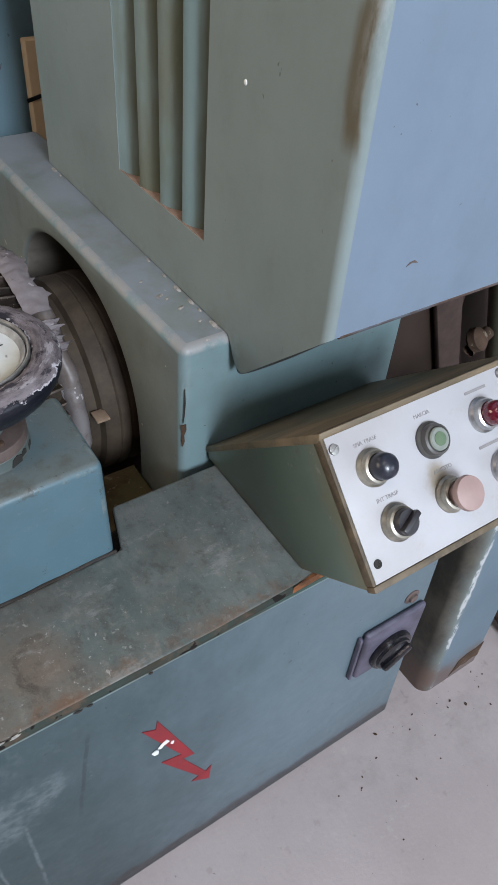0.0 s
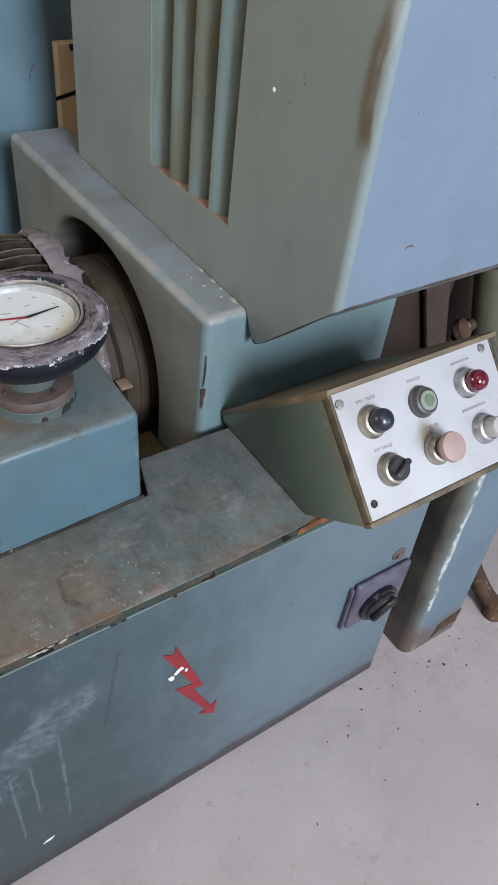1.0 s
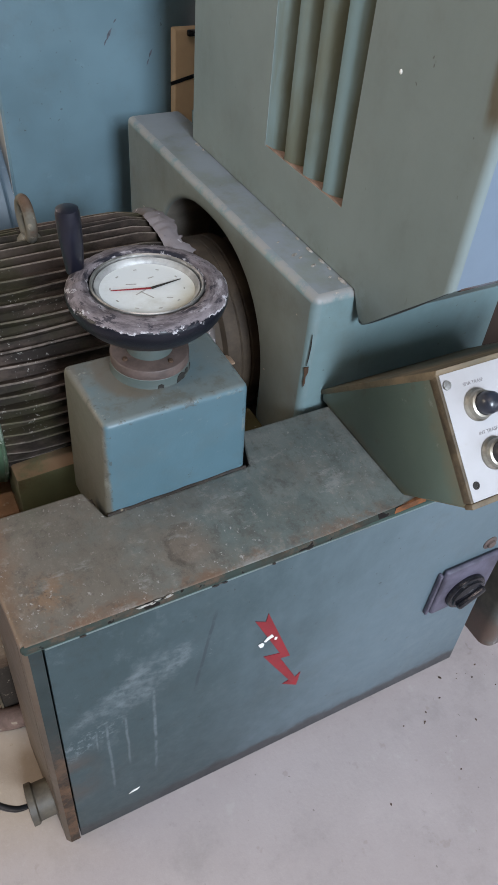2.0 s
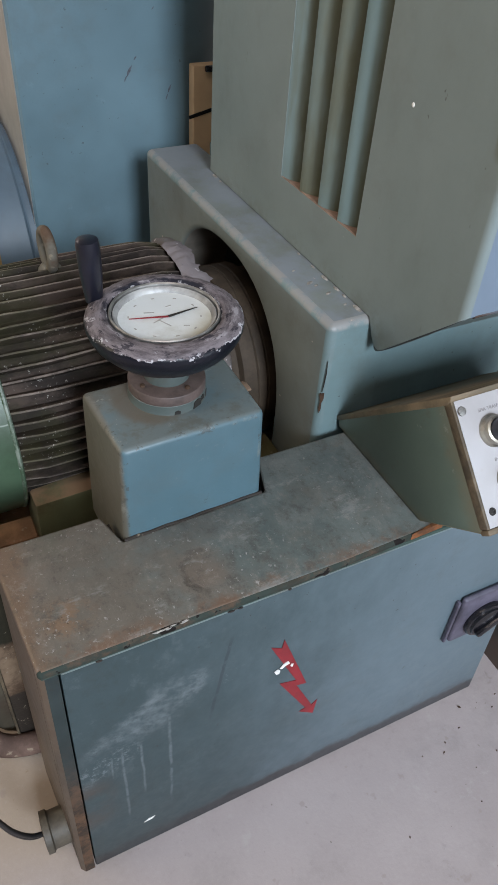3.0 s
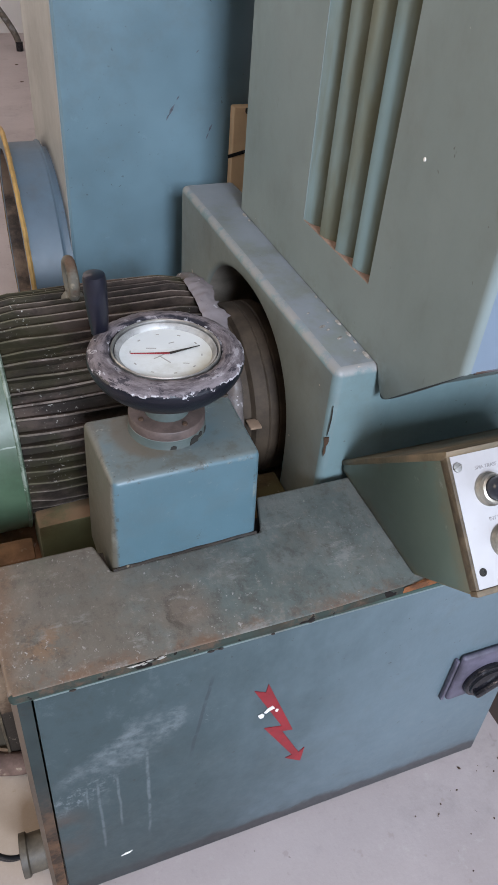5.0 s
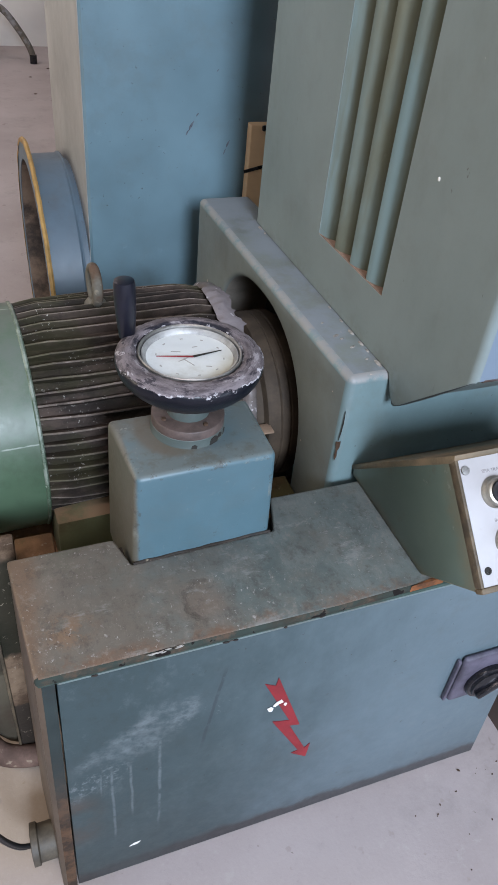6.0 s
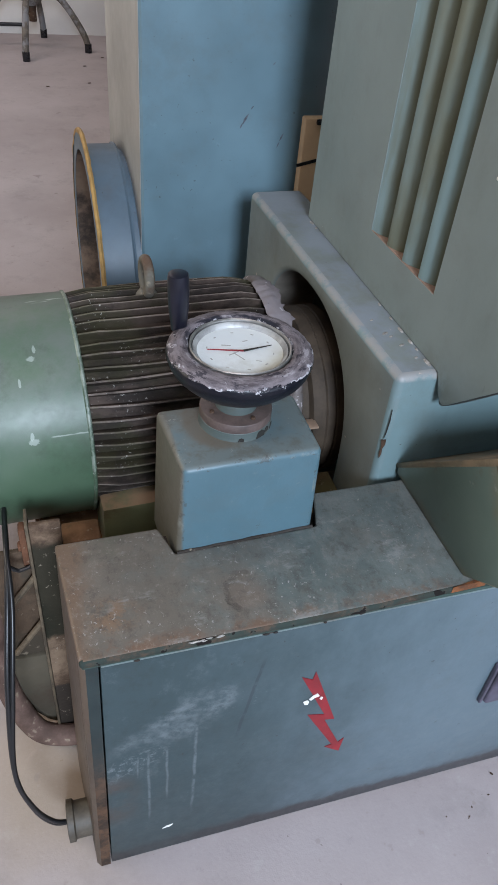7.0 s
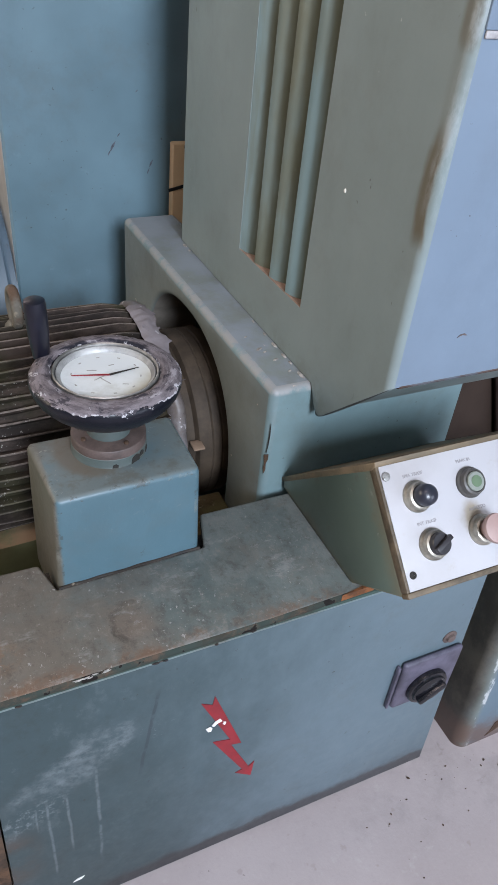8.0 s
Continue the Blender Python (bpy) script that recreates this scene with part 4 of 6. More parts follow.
    col = n.mix(n.maths("MULTIPLY", foot, 0.82), col, (0.036, 0.028, 0.028))
    rust = n.maths("MULTIPLY", n.maths("MULTIPLY", n.band(x, 0.065, 0.018), n.band(n.maths("ABSOLUTE", n.maths("SUBTRACT", z, 0.185)), 0.075, 0.02)), n.band(n.noise(16, 6, 0.7, shift=(6, 3, 0)), 0.36, 0.60))
    col = n.mix(n.maths("MULTIPLY", rust, 0.85), col, (0.085, 0.050, 0.034))
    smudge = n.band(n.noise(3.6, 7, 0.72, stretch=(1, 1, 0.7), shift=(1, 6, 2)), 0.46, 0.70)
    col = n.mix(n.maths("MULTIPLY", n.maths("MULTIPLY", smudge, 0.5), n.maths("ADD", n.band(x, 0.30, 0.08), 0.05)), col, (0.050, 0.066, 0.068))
    nicks = n.maths("MULTIPLY", n.band(n.noise(120, 3, 0.6, stretch=(1, 1, 0.7), shift=(7, 3, 5)), 0.68, 0.71), n.band(n.noise(6, 3, shift=(2, 2, 9)), 0.42, 0.6))
    col = n.mix(n.maths("MULTIPLY", nicks, 0.75), col, (0.04, 0.04, 0.04))
    fine = n.noise(60, 4, 0.65)
    return n.done(col, n.maths("ADD", n.maths("MULTIPLY", fine, 0.2), 0.36), 0.0, n.maths("ADD", fine, n.noise(7, 3)), 0.08, 0.003)


m_panel = scuffed_panel()


EDGES = {m_pedestal.name: m_pedestal_edge, m_deck.name: m_deck_edge, m_strip.name: m_side, m_fin.name: m_fin_edge, m_teal.name: m_teal_edge, m_casting.name: m_casting_edge, m_casting_side.name: m_casting_edge, m_box.name: m_box_edge, m_housing.name: m_dark_box_edge}   # rubbed edges of a paint


# ---- building helpers ----
def finish(bm, angle=38):
    bmesh.ops.recalc_face_normals(bm, faces=bm.faces)
    for f in bm.faces:
        f.smooth = True
    for e in bm.edges:
        if len(e.link_faces) == 2 and e.calc_face_angle(0) > radians(angle):
            e.smooth = False
    return bm


def rounded(bm, edges, offset, segments):
    """Rounds edges off; the new faces take the second material, the rubbed one."""
    made = bmesh.ops.bevel(bm, geom=edges, offset=offset, segments=segments, affect="EDGES", profile=0.5, clamp_overlap=True)
    for f in made["faces"]:
        f.material_index = 1


def box(x0, x1, y0, y1, z0, z1, bevel=0.0, segments=2):
    bm = bmesh.new()
    bmesh.ops.create_cube(bm, size=1, matrix=Matrix.LocRotScale(((x0 + x1) / 2, (y0 + y1) / 2, (z0 + z1) / 2), None, (x1 - x0, y1 - y0, z1 - z0)))
    if bevel:
        rounded(bm, list(bm.edges), bevel, segments)
    return finish(bm)


def prism(points, axis, a, b, bevel=0.0, segments=2, limit=20):
    """A flat outline of (u, v) pairs drawn out along an axis from a to b. x: (y, z) pairs; y: (x, z); z: (x, y)."""
    bm = bmesh.new()
    place = {"x": lambda u, v, w: (w, u, v), "y": lambda u, v, w: (u, w, v), "z": lambda u, v, w: (u, v, w)}[axis]
    low = [bm.verts.new(place(u, v, a)) for u, v in points]
    high = [bm.verts.new(place(u, v, b)) for u, v in points]
    bm.faces.new(low), bm.faces.new(high[::-1])
    for i in range(len(points)):
        j = (i + 1) % len(points)
        bm.faces.new((low[i], high[i], high[j], low[j]))
    bmesh.ops.recalc_face_normals(bm, faces=bm.faces)
    if bevel:
        edges = [e for e in bm.edges if e.calc_face_angle(0) > radians(limit)]
        rounded(bm, edges, bevel, segments)
    return finish(bm)


def lathe(profile, m=None, steps=48, angle=38):
    """Turns (radius, height) pairs about z, then lays the result at m."""
    bm = bmesh.new()
    rings = []
    for r, h in profile:
        if r < 1e-6:
            rings.append([bm.verts.new((0, 0, h))])
        else:
            rings.append([bm.verts.new((r * math.cos(2 * math.pi * k / steps), r * math.sin(2 * math.pi * k / steps), h)) for k in range(steps)])
    for p, q in zip(rings, rings[1:]):
        for k in range(steps):
            l = (k + 1) % steps
            if len(p) == 1 and len(q) > 1:
                bm.faces.new((p[0], q[l], q[k]))
            elif len(q) == 1 and len(p) > 1:
                bm.faces.new((p[k], p[l], q[0]))
            elif len(p) > 1:
                bm.faces.new((p[k], p[l], q[l], q[k]))
    if m is not None:
        bmesh.ops.transform(bm, matrix=m, verts=bm.verts)
    return finish(bm, angle)


def tube(path, radius, sides=12, closed=False):
    """A round bar along smooth points."""
    pts = [Vector(p) for p in path]
    fine = []
    count = len(pts)
    for i in range(count if closed else count - 1):
        p0, p1 = pts[(i - 1) % count if closed or i else 0], pts[i]
        p2 = pts[(i + 1) % count]
        p3 = pts[(i + 2) % count] if closed or i + 2 < count else p2
        for k in range(8):
            t = k / 8
            fine.append(0.5 * (2 * p1 + (p2 - p0) * t + (2 * p0 - 5 * p1 + 4 * p2 - p3) * t * t + (3 * p1 - p0 - 3 * p2 + p3) * t ** 3))
    if not closed:
        fine.append(pts[-1])
    bm = bmesh.new()
    rings, side = [], None
    for i, p in enumerate(fine):
        nxt = fine[(i + 1) % len(fine)] if closed or i + 1 < len(fine) else p
        prv = fine[i - 1] if closed or i else p
        d = (nxt - prv).normalized()
        if side is None:
            side = d.orthogonal()
        side = (side - d * side.dot(d)).normalized()
        up = d.cross(side)
        rings.append([bm.verts.new(p + radius * (side * math.cos(2 * math.pi * k / sides) + up * math.sin(2 * math.pi * k / sides))) for k in range(sides)])
    pairs = list(zip(rings, rings[1:])) + ([(rings[-1], rings[0])] if closed else [])
    for a, b in pairs:
        for k in range(sides):
            bm.faces.new((a[k], a[(k + 1) % sides], b[(k + 1) % sides], b[k]))
    if not closed:
        bm.faces.new(rings[0][::-1]), bm.faces.new(rings[-1])
    return finish(bm)


def join(*parts):
    whole = bmesh.new()
    for bm in parts:
        me = bpy.data.meshes.new("piece")
        bm.to_mesh(me)
        whole.from_mesh(me)
        bpy.data.meshes.remove(me)
        bm.free()
    return whole


def moved(bm, m):
    bmesh.ops.transform(bm, matrix=m, verts=bm.verts)
    return bm


def thing(name, place, label, category, group="", kind=""):
    ob = new(name)
    ob.location = place
    ob.empty_display_size = 0.05
    return tagged(ob, label, category, group, kind)


def part(name, bm, material, parent=None, label=""):
    """Links a bmesh, drawn in world places, as one mesh under its thing or part."""
    root, shift = parent, Vector()
    while root is not None:
        shift += root.location
        root = root.parent
    bmesh.ops.translate(bm, vec=-shift, verts=bm.verts)
    me = bpy.data.meshes.new(name)
    bm.to_mesh(me)
    bm.free()
    me.materials.append(material)
    me.materials.append(EDGES.get(material.name, material))
    ob = new(name, me)
    ob.parent = parent
    if label:
        ob["label"] = label
    return ob


def structure(name, bm, material, label, category):
    return tagged(part(name, bm, material), label, category, kind="structure")


def along_x(x, y, z):
    """A pose whose z axis points along +x."""
    return pose(x, y, z, 0, 90, 0)


# ---- the room ----
X0, X1, Y0, Y1, TOP = ROOM
structure("floor", box(X0, X1, Y0, Y1, -0.12, 0), m_floor, "pale grey concrete floor with dark specks and stains", "floor")
structure("ceiling", box(X0, X1, Y0, Y1, TOP, TOP + 0.15), m_ceiling, "plain grey plastered workshop ceiling overhead", "ceiling")
structure("wall_north", box(X0 - 0.2, X1 + 0.2, Y1, Y1 + 0.2, -0.12, TOP), m_wall, "white plastered wall behind the machines", "wall")
structure("wall_east", box(X1, X1 + 0.2, Y0, Y1, -0.12, TOP), m_cement, "plain grey cement-plastered side wall", "wall")


def wall_with_openings(name, along, at, thick, a, b, openings, label):
    """A wall along x or y with window openings (from, to, sill, head) through it."""
    bms, edge = [], a
    for lo, hi, sill, head in openings:
        for u0, u1, z0, z1 in ((edge, lo, -0.12, TOP), (lo, hi, -0.12, sill), (lo, hi, head, TOP)):
            bms.append(box(u0, u1, at, at + thick, z0, z1) if along == "x" else box(at, at + thick, u0, u1, z0, z1))
        edge = hi
    bms.append(box(edge, b, at, at + thick, -0.12, TOP) if along == "x" else box(at, at + thick, edge, b, -0.12, TOP))
    return structure(name, join(*bms), m_cement, label, "wall")


wall_with_openings("wall_south", "x", Y0 - 0.2, 0.2, X0 - 0.2, X1 + 0.2, [(-0.7, 0.5, 1.95, 3.25), (1.6, 3.6, 0.75, 2.45)], "grey plastered wall with two window openings")
wall_with_openings("wall_west", "y", X0 - 0.2, 0.2, Y0, Y1, [(0.8, 3.2, 1.1, 2.7)], "grey plastered side wall with a window opening")


# ---- the cabinet ----
CX0, CX1, CY0, CY1, DECK = -0.108, 0.506, 0.406, 0.552, 0.500
cabinet = thing("base_cabinet", (CX0, CY0, 0), "teal steel machine base cabinet with worn rusty top", "cabinet")


def leaning(bm, reach=0.06):
    """Leans both ends of the cabinet out a little towards its foot."""
    for v in bm.verts:
        if v.co.x > CX1 - reach:
            v.co.x += 0.023 * (1 - v.co.z / 0.4834)
        if v.co.x < CX0 + reach:
            v.co.x -= 0.0085 * (1 - v.co.z / 0.4834)
    return bm


strip = leaning(prism([(-0.1062, CY0 + 0.012), (-0.1056, CY0 - 0.003), (-0.1005, CY0 - 0.009), (-0.0882, CY0 - 0.009), (-0.0882, CY0 + 0.012)], "z", 0.004, 0.4834))
for f in strip.faces:
    if f.normal.x < -0.3:
        f.material_index = 1
part("corner_strip", strip, m_strip, cabinet, "rust-stained corner strip")
part("shell", join(box(-0.078, CX1 - 0.004, CY0 + 0.004, CY1, 0.004, 0.470, 0.002), box(-0.086, -0.077, CY0 + 0.006, CY1 - 0.01, 0.006, 0.468)), m_teal, cabinet)
part("end_panel", leaning(prism([(-0.1150, CY1 - 0.006), (-0.1064, CY0 + 0.0122), (-0.0900, CY0 + 0.0122), (-0.0900, CY1 - 0.006)], "z", 0.004, 0.4834)), m_side, cabinet, "tan grimy end panel")
part("panel_fold", box(-0.0862, CX1, CY0 - 0.0115, CY0 - 0.0005, 0.4800, 0.4835, 0.0012), m_fold, cabinet, "teal fold along the panel top, paled where it catches light")
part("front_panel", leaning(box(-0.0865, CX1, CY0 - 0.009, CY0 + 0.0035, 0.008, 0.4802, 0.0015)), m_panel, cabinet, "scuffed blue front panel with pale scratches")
notch = [(-0.1055, 0.3905), (0.20, 0.3905), (0.33, 0.3945), (0.530, 0.3965), (0.530, CY1 + 0.012), (0.188, CY1 + 0.010), (0.1725, 0.5104), (0.0085, 0.5036), (-0.003, CY1 - 0.008), (-0.1155, CY1 - 0.009)]
deck = prism(notch, "z", 0.4885, DECK, 0.004, 3)
# Slot walls of the deck take the dark colour so the gap reads shaded.
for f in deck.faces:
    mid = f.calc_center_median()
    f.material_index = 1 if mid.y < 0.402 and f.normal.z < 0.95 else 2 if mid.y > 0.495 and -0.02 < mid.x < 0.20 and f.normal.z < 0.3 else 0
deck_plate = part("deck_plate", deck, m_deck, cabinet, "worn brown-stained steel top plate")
deck_plate.data.materials.append(m_crust_gap)
# Sheet added under the open notch to give the gap its shade.
part("slot_dark_fill", box(-0.012, 0.196, 0.4950, CY1 - 0.001, 0.4715, 0.4760), m_crust_gap, cabinet, "dark sheet put into the open slot for its shade")
part("front_lip", box(-0.1040, CX1, 0.3935, 0.4300, 0.4836, 0.489, 0.002), m_lip, cabinet, "grimy teal lip under the top plate")
part("crust_bead", tube([(0.010, 0.5030, 0.4994), (0.024, 0.5040, 0.5002), (0.038, 0.5042, 0.4995), (0.056, 0.5055, 0.5003), (0.080, 0.5060, 0.4994), (0.097, 0.5072, 0.5003), (0.12, 0.5080, 0.4995), (0.145, 0.5095, 0.5002), (0.168, 0.5100, 0.4996)], 0.0019, 8), m_crust_gap, cabinet, "dark crust of grease along the seam")
flakes, flake_rnd = [], random.Random(21)
for k in range(7):
    fx, fz, fl = flake_rnd.gauss(0.008, 0.013), 0.4985 + flake_rnd.gauss(0, 0.0012), flake_rnd.uniform(0.0012, 0.0052)
    outline = [(-fl, 0.0), (-0.3 * fl, -0.0007), (0.5 * fl, -0.0003), (fl, 0.0006), (0.2 * fl, 0.0008), (-0.6 * fl, 0.0005)]
    flakes.append(moved(prism(outline, "y", -0.0005, 0.0004), pose(fx, 0.3903 + flake_rnd.uniform(0, 0.0008), fz, flake_rnd.uniform(-50, -20), flake_rnd.uniform(-14, 14), 0)))
part("paint_flake", join(*flakes), m_flake, cabinet, "white flakes of paint on the edge")
for fx, fl in ((0.078, 0.0042), (0.088, 0.0030), (0.142, 0.0022), (-0.052, 0.0035)):
    part("edge_crust", lathe([(0, 0.0012), (0.7, 0.0009), (1.0, 0)], pose(fx, 0.3930, 0.4838, 75, 6, 0) @ Matrix.Diagonal((fl, 0.0013, 1, 1)), 9), m_crust_gap, cabinet)
rust_bm = prism([(0.286, 0.3926), (0.328, 0.3938), (0.330, 0.3980), (0.316, 0.3975), (0.300, 0.3950)], "z", DECK - 0.0085, DECK + 0.0006)
part("rust_patch", rust_bm, m_orange_rust, cabinet, "bare orange rust on the top edge")


def flat_outline(points, y, thick=0.0008):
    return prism(points, "y", y - thick, y)


# lightning decal, corner by corner (x, z)
bolt_outline = [(0.148, 0.386), (0.190, 0.266), (0.176, 0.270), (0.206, 0.200), (0.213, 0.208), (0.211, 0.175), (0.188, 0.196), (0.197, 0.199), (0.151, 0.291), (0.174, 0.283), (0.132, 0.380), (0.146, 0.370)]
part("lightning_decal", flat_outline(bolt_outline, CY0 - 0.0091), m_red_print, cabinet, "red lightning arrow decal")
part("paint_spill", join(flat_outline([(0.140, 0.326), (0.143, 0.319), (0.147, 0.318), (0.148, 0.324), (0.145, 0.328)], CY0 - 0.0100), flat_outline([(0.147, 0.329), (0.150, 0.326), (0.154, 0.330), (0.160, 0.332), (0.157, 0.338), (0.151, 0.335)], CY0 - 0.0100), flat_outline([(0.162, 0.329), (0.165, 0.327), (0.164, 0.322), (0.161, 0.325)], CY0 - 0.0100)), m_white_chip, cabinet, "white paint spill on the decal")
part("paint_fleck", flat_outline([(-0.026, 0.076), (-0.020, 0.081), (-0.011, 0.082), (-0.015, 0.077)], CY0 - 0.0091), m_white_chip, cabinet, "white paint fleck")

switch = part("switch_plate", box(0.414, 0.509, CY0 - 0.018, CY0 - 0.009, 0.220, 0.316, 0.005, 3), m_grey_plate, cabinet, "lilac-grey switch plate")
part("cover_strip", box(0.406, 0.411, CY0 - 0.016, CY0 - 0.009, 0.222, 0.312, 0.002), m_grey_plate, switch)
part("switch_knob", join(lathe([(0, 0), (0.031, 0), (0.0315, 0.004), (0.030, 0.007), (0.026, 0.008), (0.0255, 0.011), (0.021, 0.0125), (0, 0.013)], pose(0.461, CY0 - 0.018, 0.256, 90, 0, 0)), moved(box(-0.023, 0.023, -0.0195, -0.010, -0.0062, 0.0062, 0.004), pose(0.461, CY0 - 0.018, 0.256, 0, -32, 0))), m_knob, switch, "black rotary switch knob")
part("bolt_head", lathe([(0, 0), (0.011, 0), (0.011, 0.001), (0.0065, 0.002), (0.006, 0.005), (0, 0.006)], pose(0.484, CY0 - 0.009, 0.336, 90, 0, 0), 20), m_collar, cabinet, "rusty bolt head")
gland = thing("cable_gland", (-0.14, 0.445, 0.0), "grey cable socket on the cabinet side", "cable socket")
part("socket_body", lathe([(0, 0), (0.0245, 0), (0.0245, 0.027), (0.0275, 0.029), (0.0275, 0.037), (0.020, 0.038), (0.018, 0.028), (0, 0.028)], pose(-0.109, 0.452, 0.040, 0, -90, 0), 28), m_socket, gland)


# ---- the control box ----
PX0, PX1 = 0.304, 0.531
control = thing("control_box", (0.43, 0.45, DECK), "dark green control box with white button panel", "control box")
side = [(0.572, DECK + 0.001), (0.574, 0.510), (0.4190, 0.6500), (0.4140, 0.6456), (0.3285, 0.5630), (0.3290, 0.5600), (0.405, DECK + 0.001)]
part("housing", prism(side, "x", PX0, PX1, 0.0018, 2), m_housing, control)
PANEL = Matrix.Translation((0.0, 0.336, 0.580)) @ pose(0, 0, 0, 44, 0, 0)   # x along the panel, y up its slope, z out of it


def on_panel(bm):
    return moved(bm, PANEL)


part("top_cover", prism([(0.5755, 0.5070), (0.4160, 0.6505), (0.4125, 0.6575), (0.4145, 0.6625), (0.5780, 0.5125)], "x", PX0 - 0.0005, PX1 + 0.0005, 0.001), m_ochre, control, "bare ochre top cover strip")
part("panel_frame", on_panel(join(box(PX0, PX1, -0.021, -0.0150, -0.010, 0.002, 0.0015), box(PX0, PX0 + 0.0035, -0.0150, 0.1145, -0.010, 0.002, 0.001), box(PX1 - 0.011, PX1, -0.0150, 0.1145, -0.010, 0.002, 0.0015), box(PX0 + 0.0035, PX1 - 0.011, 0.1105, 0.1145, -0.010, 0.002, 0.001))), m_tan, control, "worn ochre panel edge")
plate = part("button_panel", on_panel(box(PX0 + 0.0040, PX1 - 0.0115, -0.0148, 0.1103, -0.006, 0.0012, 0.0006)), m_plate, control, "white enamelled button panel")
part("screw_hole", on_panel(join(lathe([(0.0040, 0.0010), (0.0038, 0.0019), (0.0022, 0.0019), (0.0018, 0.0012)], pose(0.3157, 0.0, 0), 16), lathe([(0.0021, 0.0011), (0.0012, 0.0014), (0, 0.0014)], pose(0.3157, 0.0, 0), 12))), m_dark, plate, "dark empty screw hole")
for sx, sy in ((0.3134, 0.0978), (0.5055, 0.1020), (0.508, 0.002)):
    part("screw", on_panel(join(lathe([(0, 0.001), (0.0048, 0.001), (0.0044, 0.0028), (0, 0.0034)], pose(sx, sy, 0), 16), moved(box(-0.0044, 0.0044, -0.0005, 0.0005, 0.0029, 0.0037), pose(sx, sy, 0, 0, 0, 20)))), m_steel, plate)

part("side_trim", on_panel(box(PX1 - 0.0095, PX1 - 0.0040, 0.004, 0.108, 0.0015, 0.0034, 0.0008)), m_grey_body, control, "dark rubber strip at the panel end")

BUTTONS = [("lamp", 0.342, 0.072, m_yellowed, m_lens_black, "unlit dark signal lamp"), ("button", 0.407, 0.0725, m_grey_body, m_green_cap, "green start button"), ("lamp", 0.4705, 0.0738, m_chrome, m_red_lens, "red signal lamp"),
           ("selector", 0.3463, 0.0232, m_yellowed, m_selector, "black selector knob"), ("mushroom", 0.4072, 0.0236, m_yellowed, m_pink, "faded red stop button"), ("push", 0.475, 0.0233, m_chrome, m_grey_cap, "grey push button")]
for sort, bx, by, ring, cap, note in BUTTONS:
    at = pose(bx, by, 0.0012)
    bezel = part("bezel", on_panel(lathe([(0.0160, 0), (0.0160, 0.0025), (0.0150, 0.0035), (0.0140, 0.0045), (0.0140, 0.0065), (0.0132, 0.0095), (0.0112, 0.0105), (0.0104, 0.009), (0, 0.009)], at, 40)), ring if sort != "button" else m_grey_body, plate, note)
    if sort == "lamp":
        cap_bm = lathe([(0.0104, 0.008), (0.0110, 0.013), (0.0111, 0.017), (0.0099, 0.0222), (0.0066, 0.0255), (0, 0.0268)], at, 36)
    elif sort == "button":
        cap_bm = lathe([(0.0100, 0.008), (0.0100, 0.0115), (0.0090, 0.0125), (0, 0.0125)], at, 36)
    elif sort == "selector":
        cap_bm = join(lathe([(0.0108, 0.008), (0.0110, 0.0150), (0.0100, 0.0165), (0, 0.0165)], at, 36), moved(box(-0.0112, 0.0112, -0.0026, 0.0026, 0.0150, 0.0215, 0.0012), at @ pose(0, 0, 0, 0, 0, 28)))
    elif sort == "mushroom":
        cap_bm = lathe([(0.0085, 0.008), (0.0085, 0.018), (0.0140, 0.019), (0.0152, 0.022), (0.0144, 0.0255), (0.008, 0.0275), (0, 0.028)], at, 40)
    else:
        cap_bm = lathe([(0.0104, 0.008), (0.0102, 0.022), (0.0092, 0.0235), (0, 0.0238)], at, 36)
    part("cap", on_panel(cap_bm), m_green_rim if sort == "button" else cap, bezel)
    if sort == "button":
        part("lens", on_panel(lathe([(0.0062, 0.0122), (0.0060, 0.0130), (0, 0.0132)], at, 28)), cap, bezel, "green centre")


def lettering(words, x, y, size, parent):
    curve = bpy.data.curves.new("lettering", "FONT")
    curve.body, curve.size, curve.extrude, curve.align_x = words, size, 0.0002, "CENTER"
    tmp = bpy.data.objects.new("lettering", curve)
    me = bpy.data.meshes.new_from_object(tmp)
    bpy.data.objects.remove(tmp)
    bm = bmesh.new()
    bm.from_mesh(me)
    return part("lettering", on_panel(moved(bm, pose(x, y, 0.0014))), m_ink, parent, "small grey engraved lettering")


for words, lx, ly in (("SPIA TRASF", 0.3437, 0.0922), ("MARCIA", 0.4066, 0.0942), ("INT TRASF", 0.3462, 0.0436), ("ARRESTO", 0.4090, 0.0445)):
    lettering(words, lx, ly, 0.0049, plate)
for bx, by, length in ((0.4719, 0.0955, 0.026), (0.4716, 0.0465, 0.034)):
    part("lettering_bar", on_panel(box(bx - length / 2, bx + length / 2, by, by + 0.0026, 0.0008, 0.0015)), m_ink, plate)


# ---- the pedestal with its handwheel ----
HX, HY = 0.087, 0.578
adjuster = thing("height_adjuster", (HX, HY, 0.46), "blue cast pedestal with dial handwheel on top", "adjuster")
ped = bmesh.new()
low = [ped.verts.new(p) for p in ((0.0080, 0.5030, 0.44), (0.1695, 0.5105, 0.44), (0.1710, 0.618, 0.44), (0.004, 0.612, 0.44))]
high = [ped.verts.new(p) for p in ((0.0150, 0.5070, 0.6145), (0.1645, 0.5120, 0.6145), (0.1655, 0.612, 0.6145), (0.0065, 0.608, 0.6145))]
ped.faces.new(low[::-1]), ped.faces.new(high)
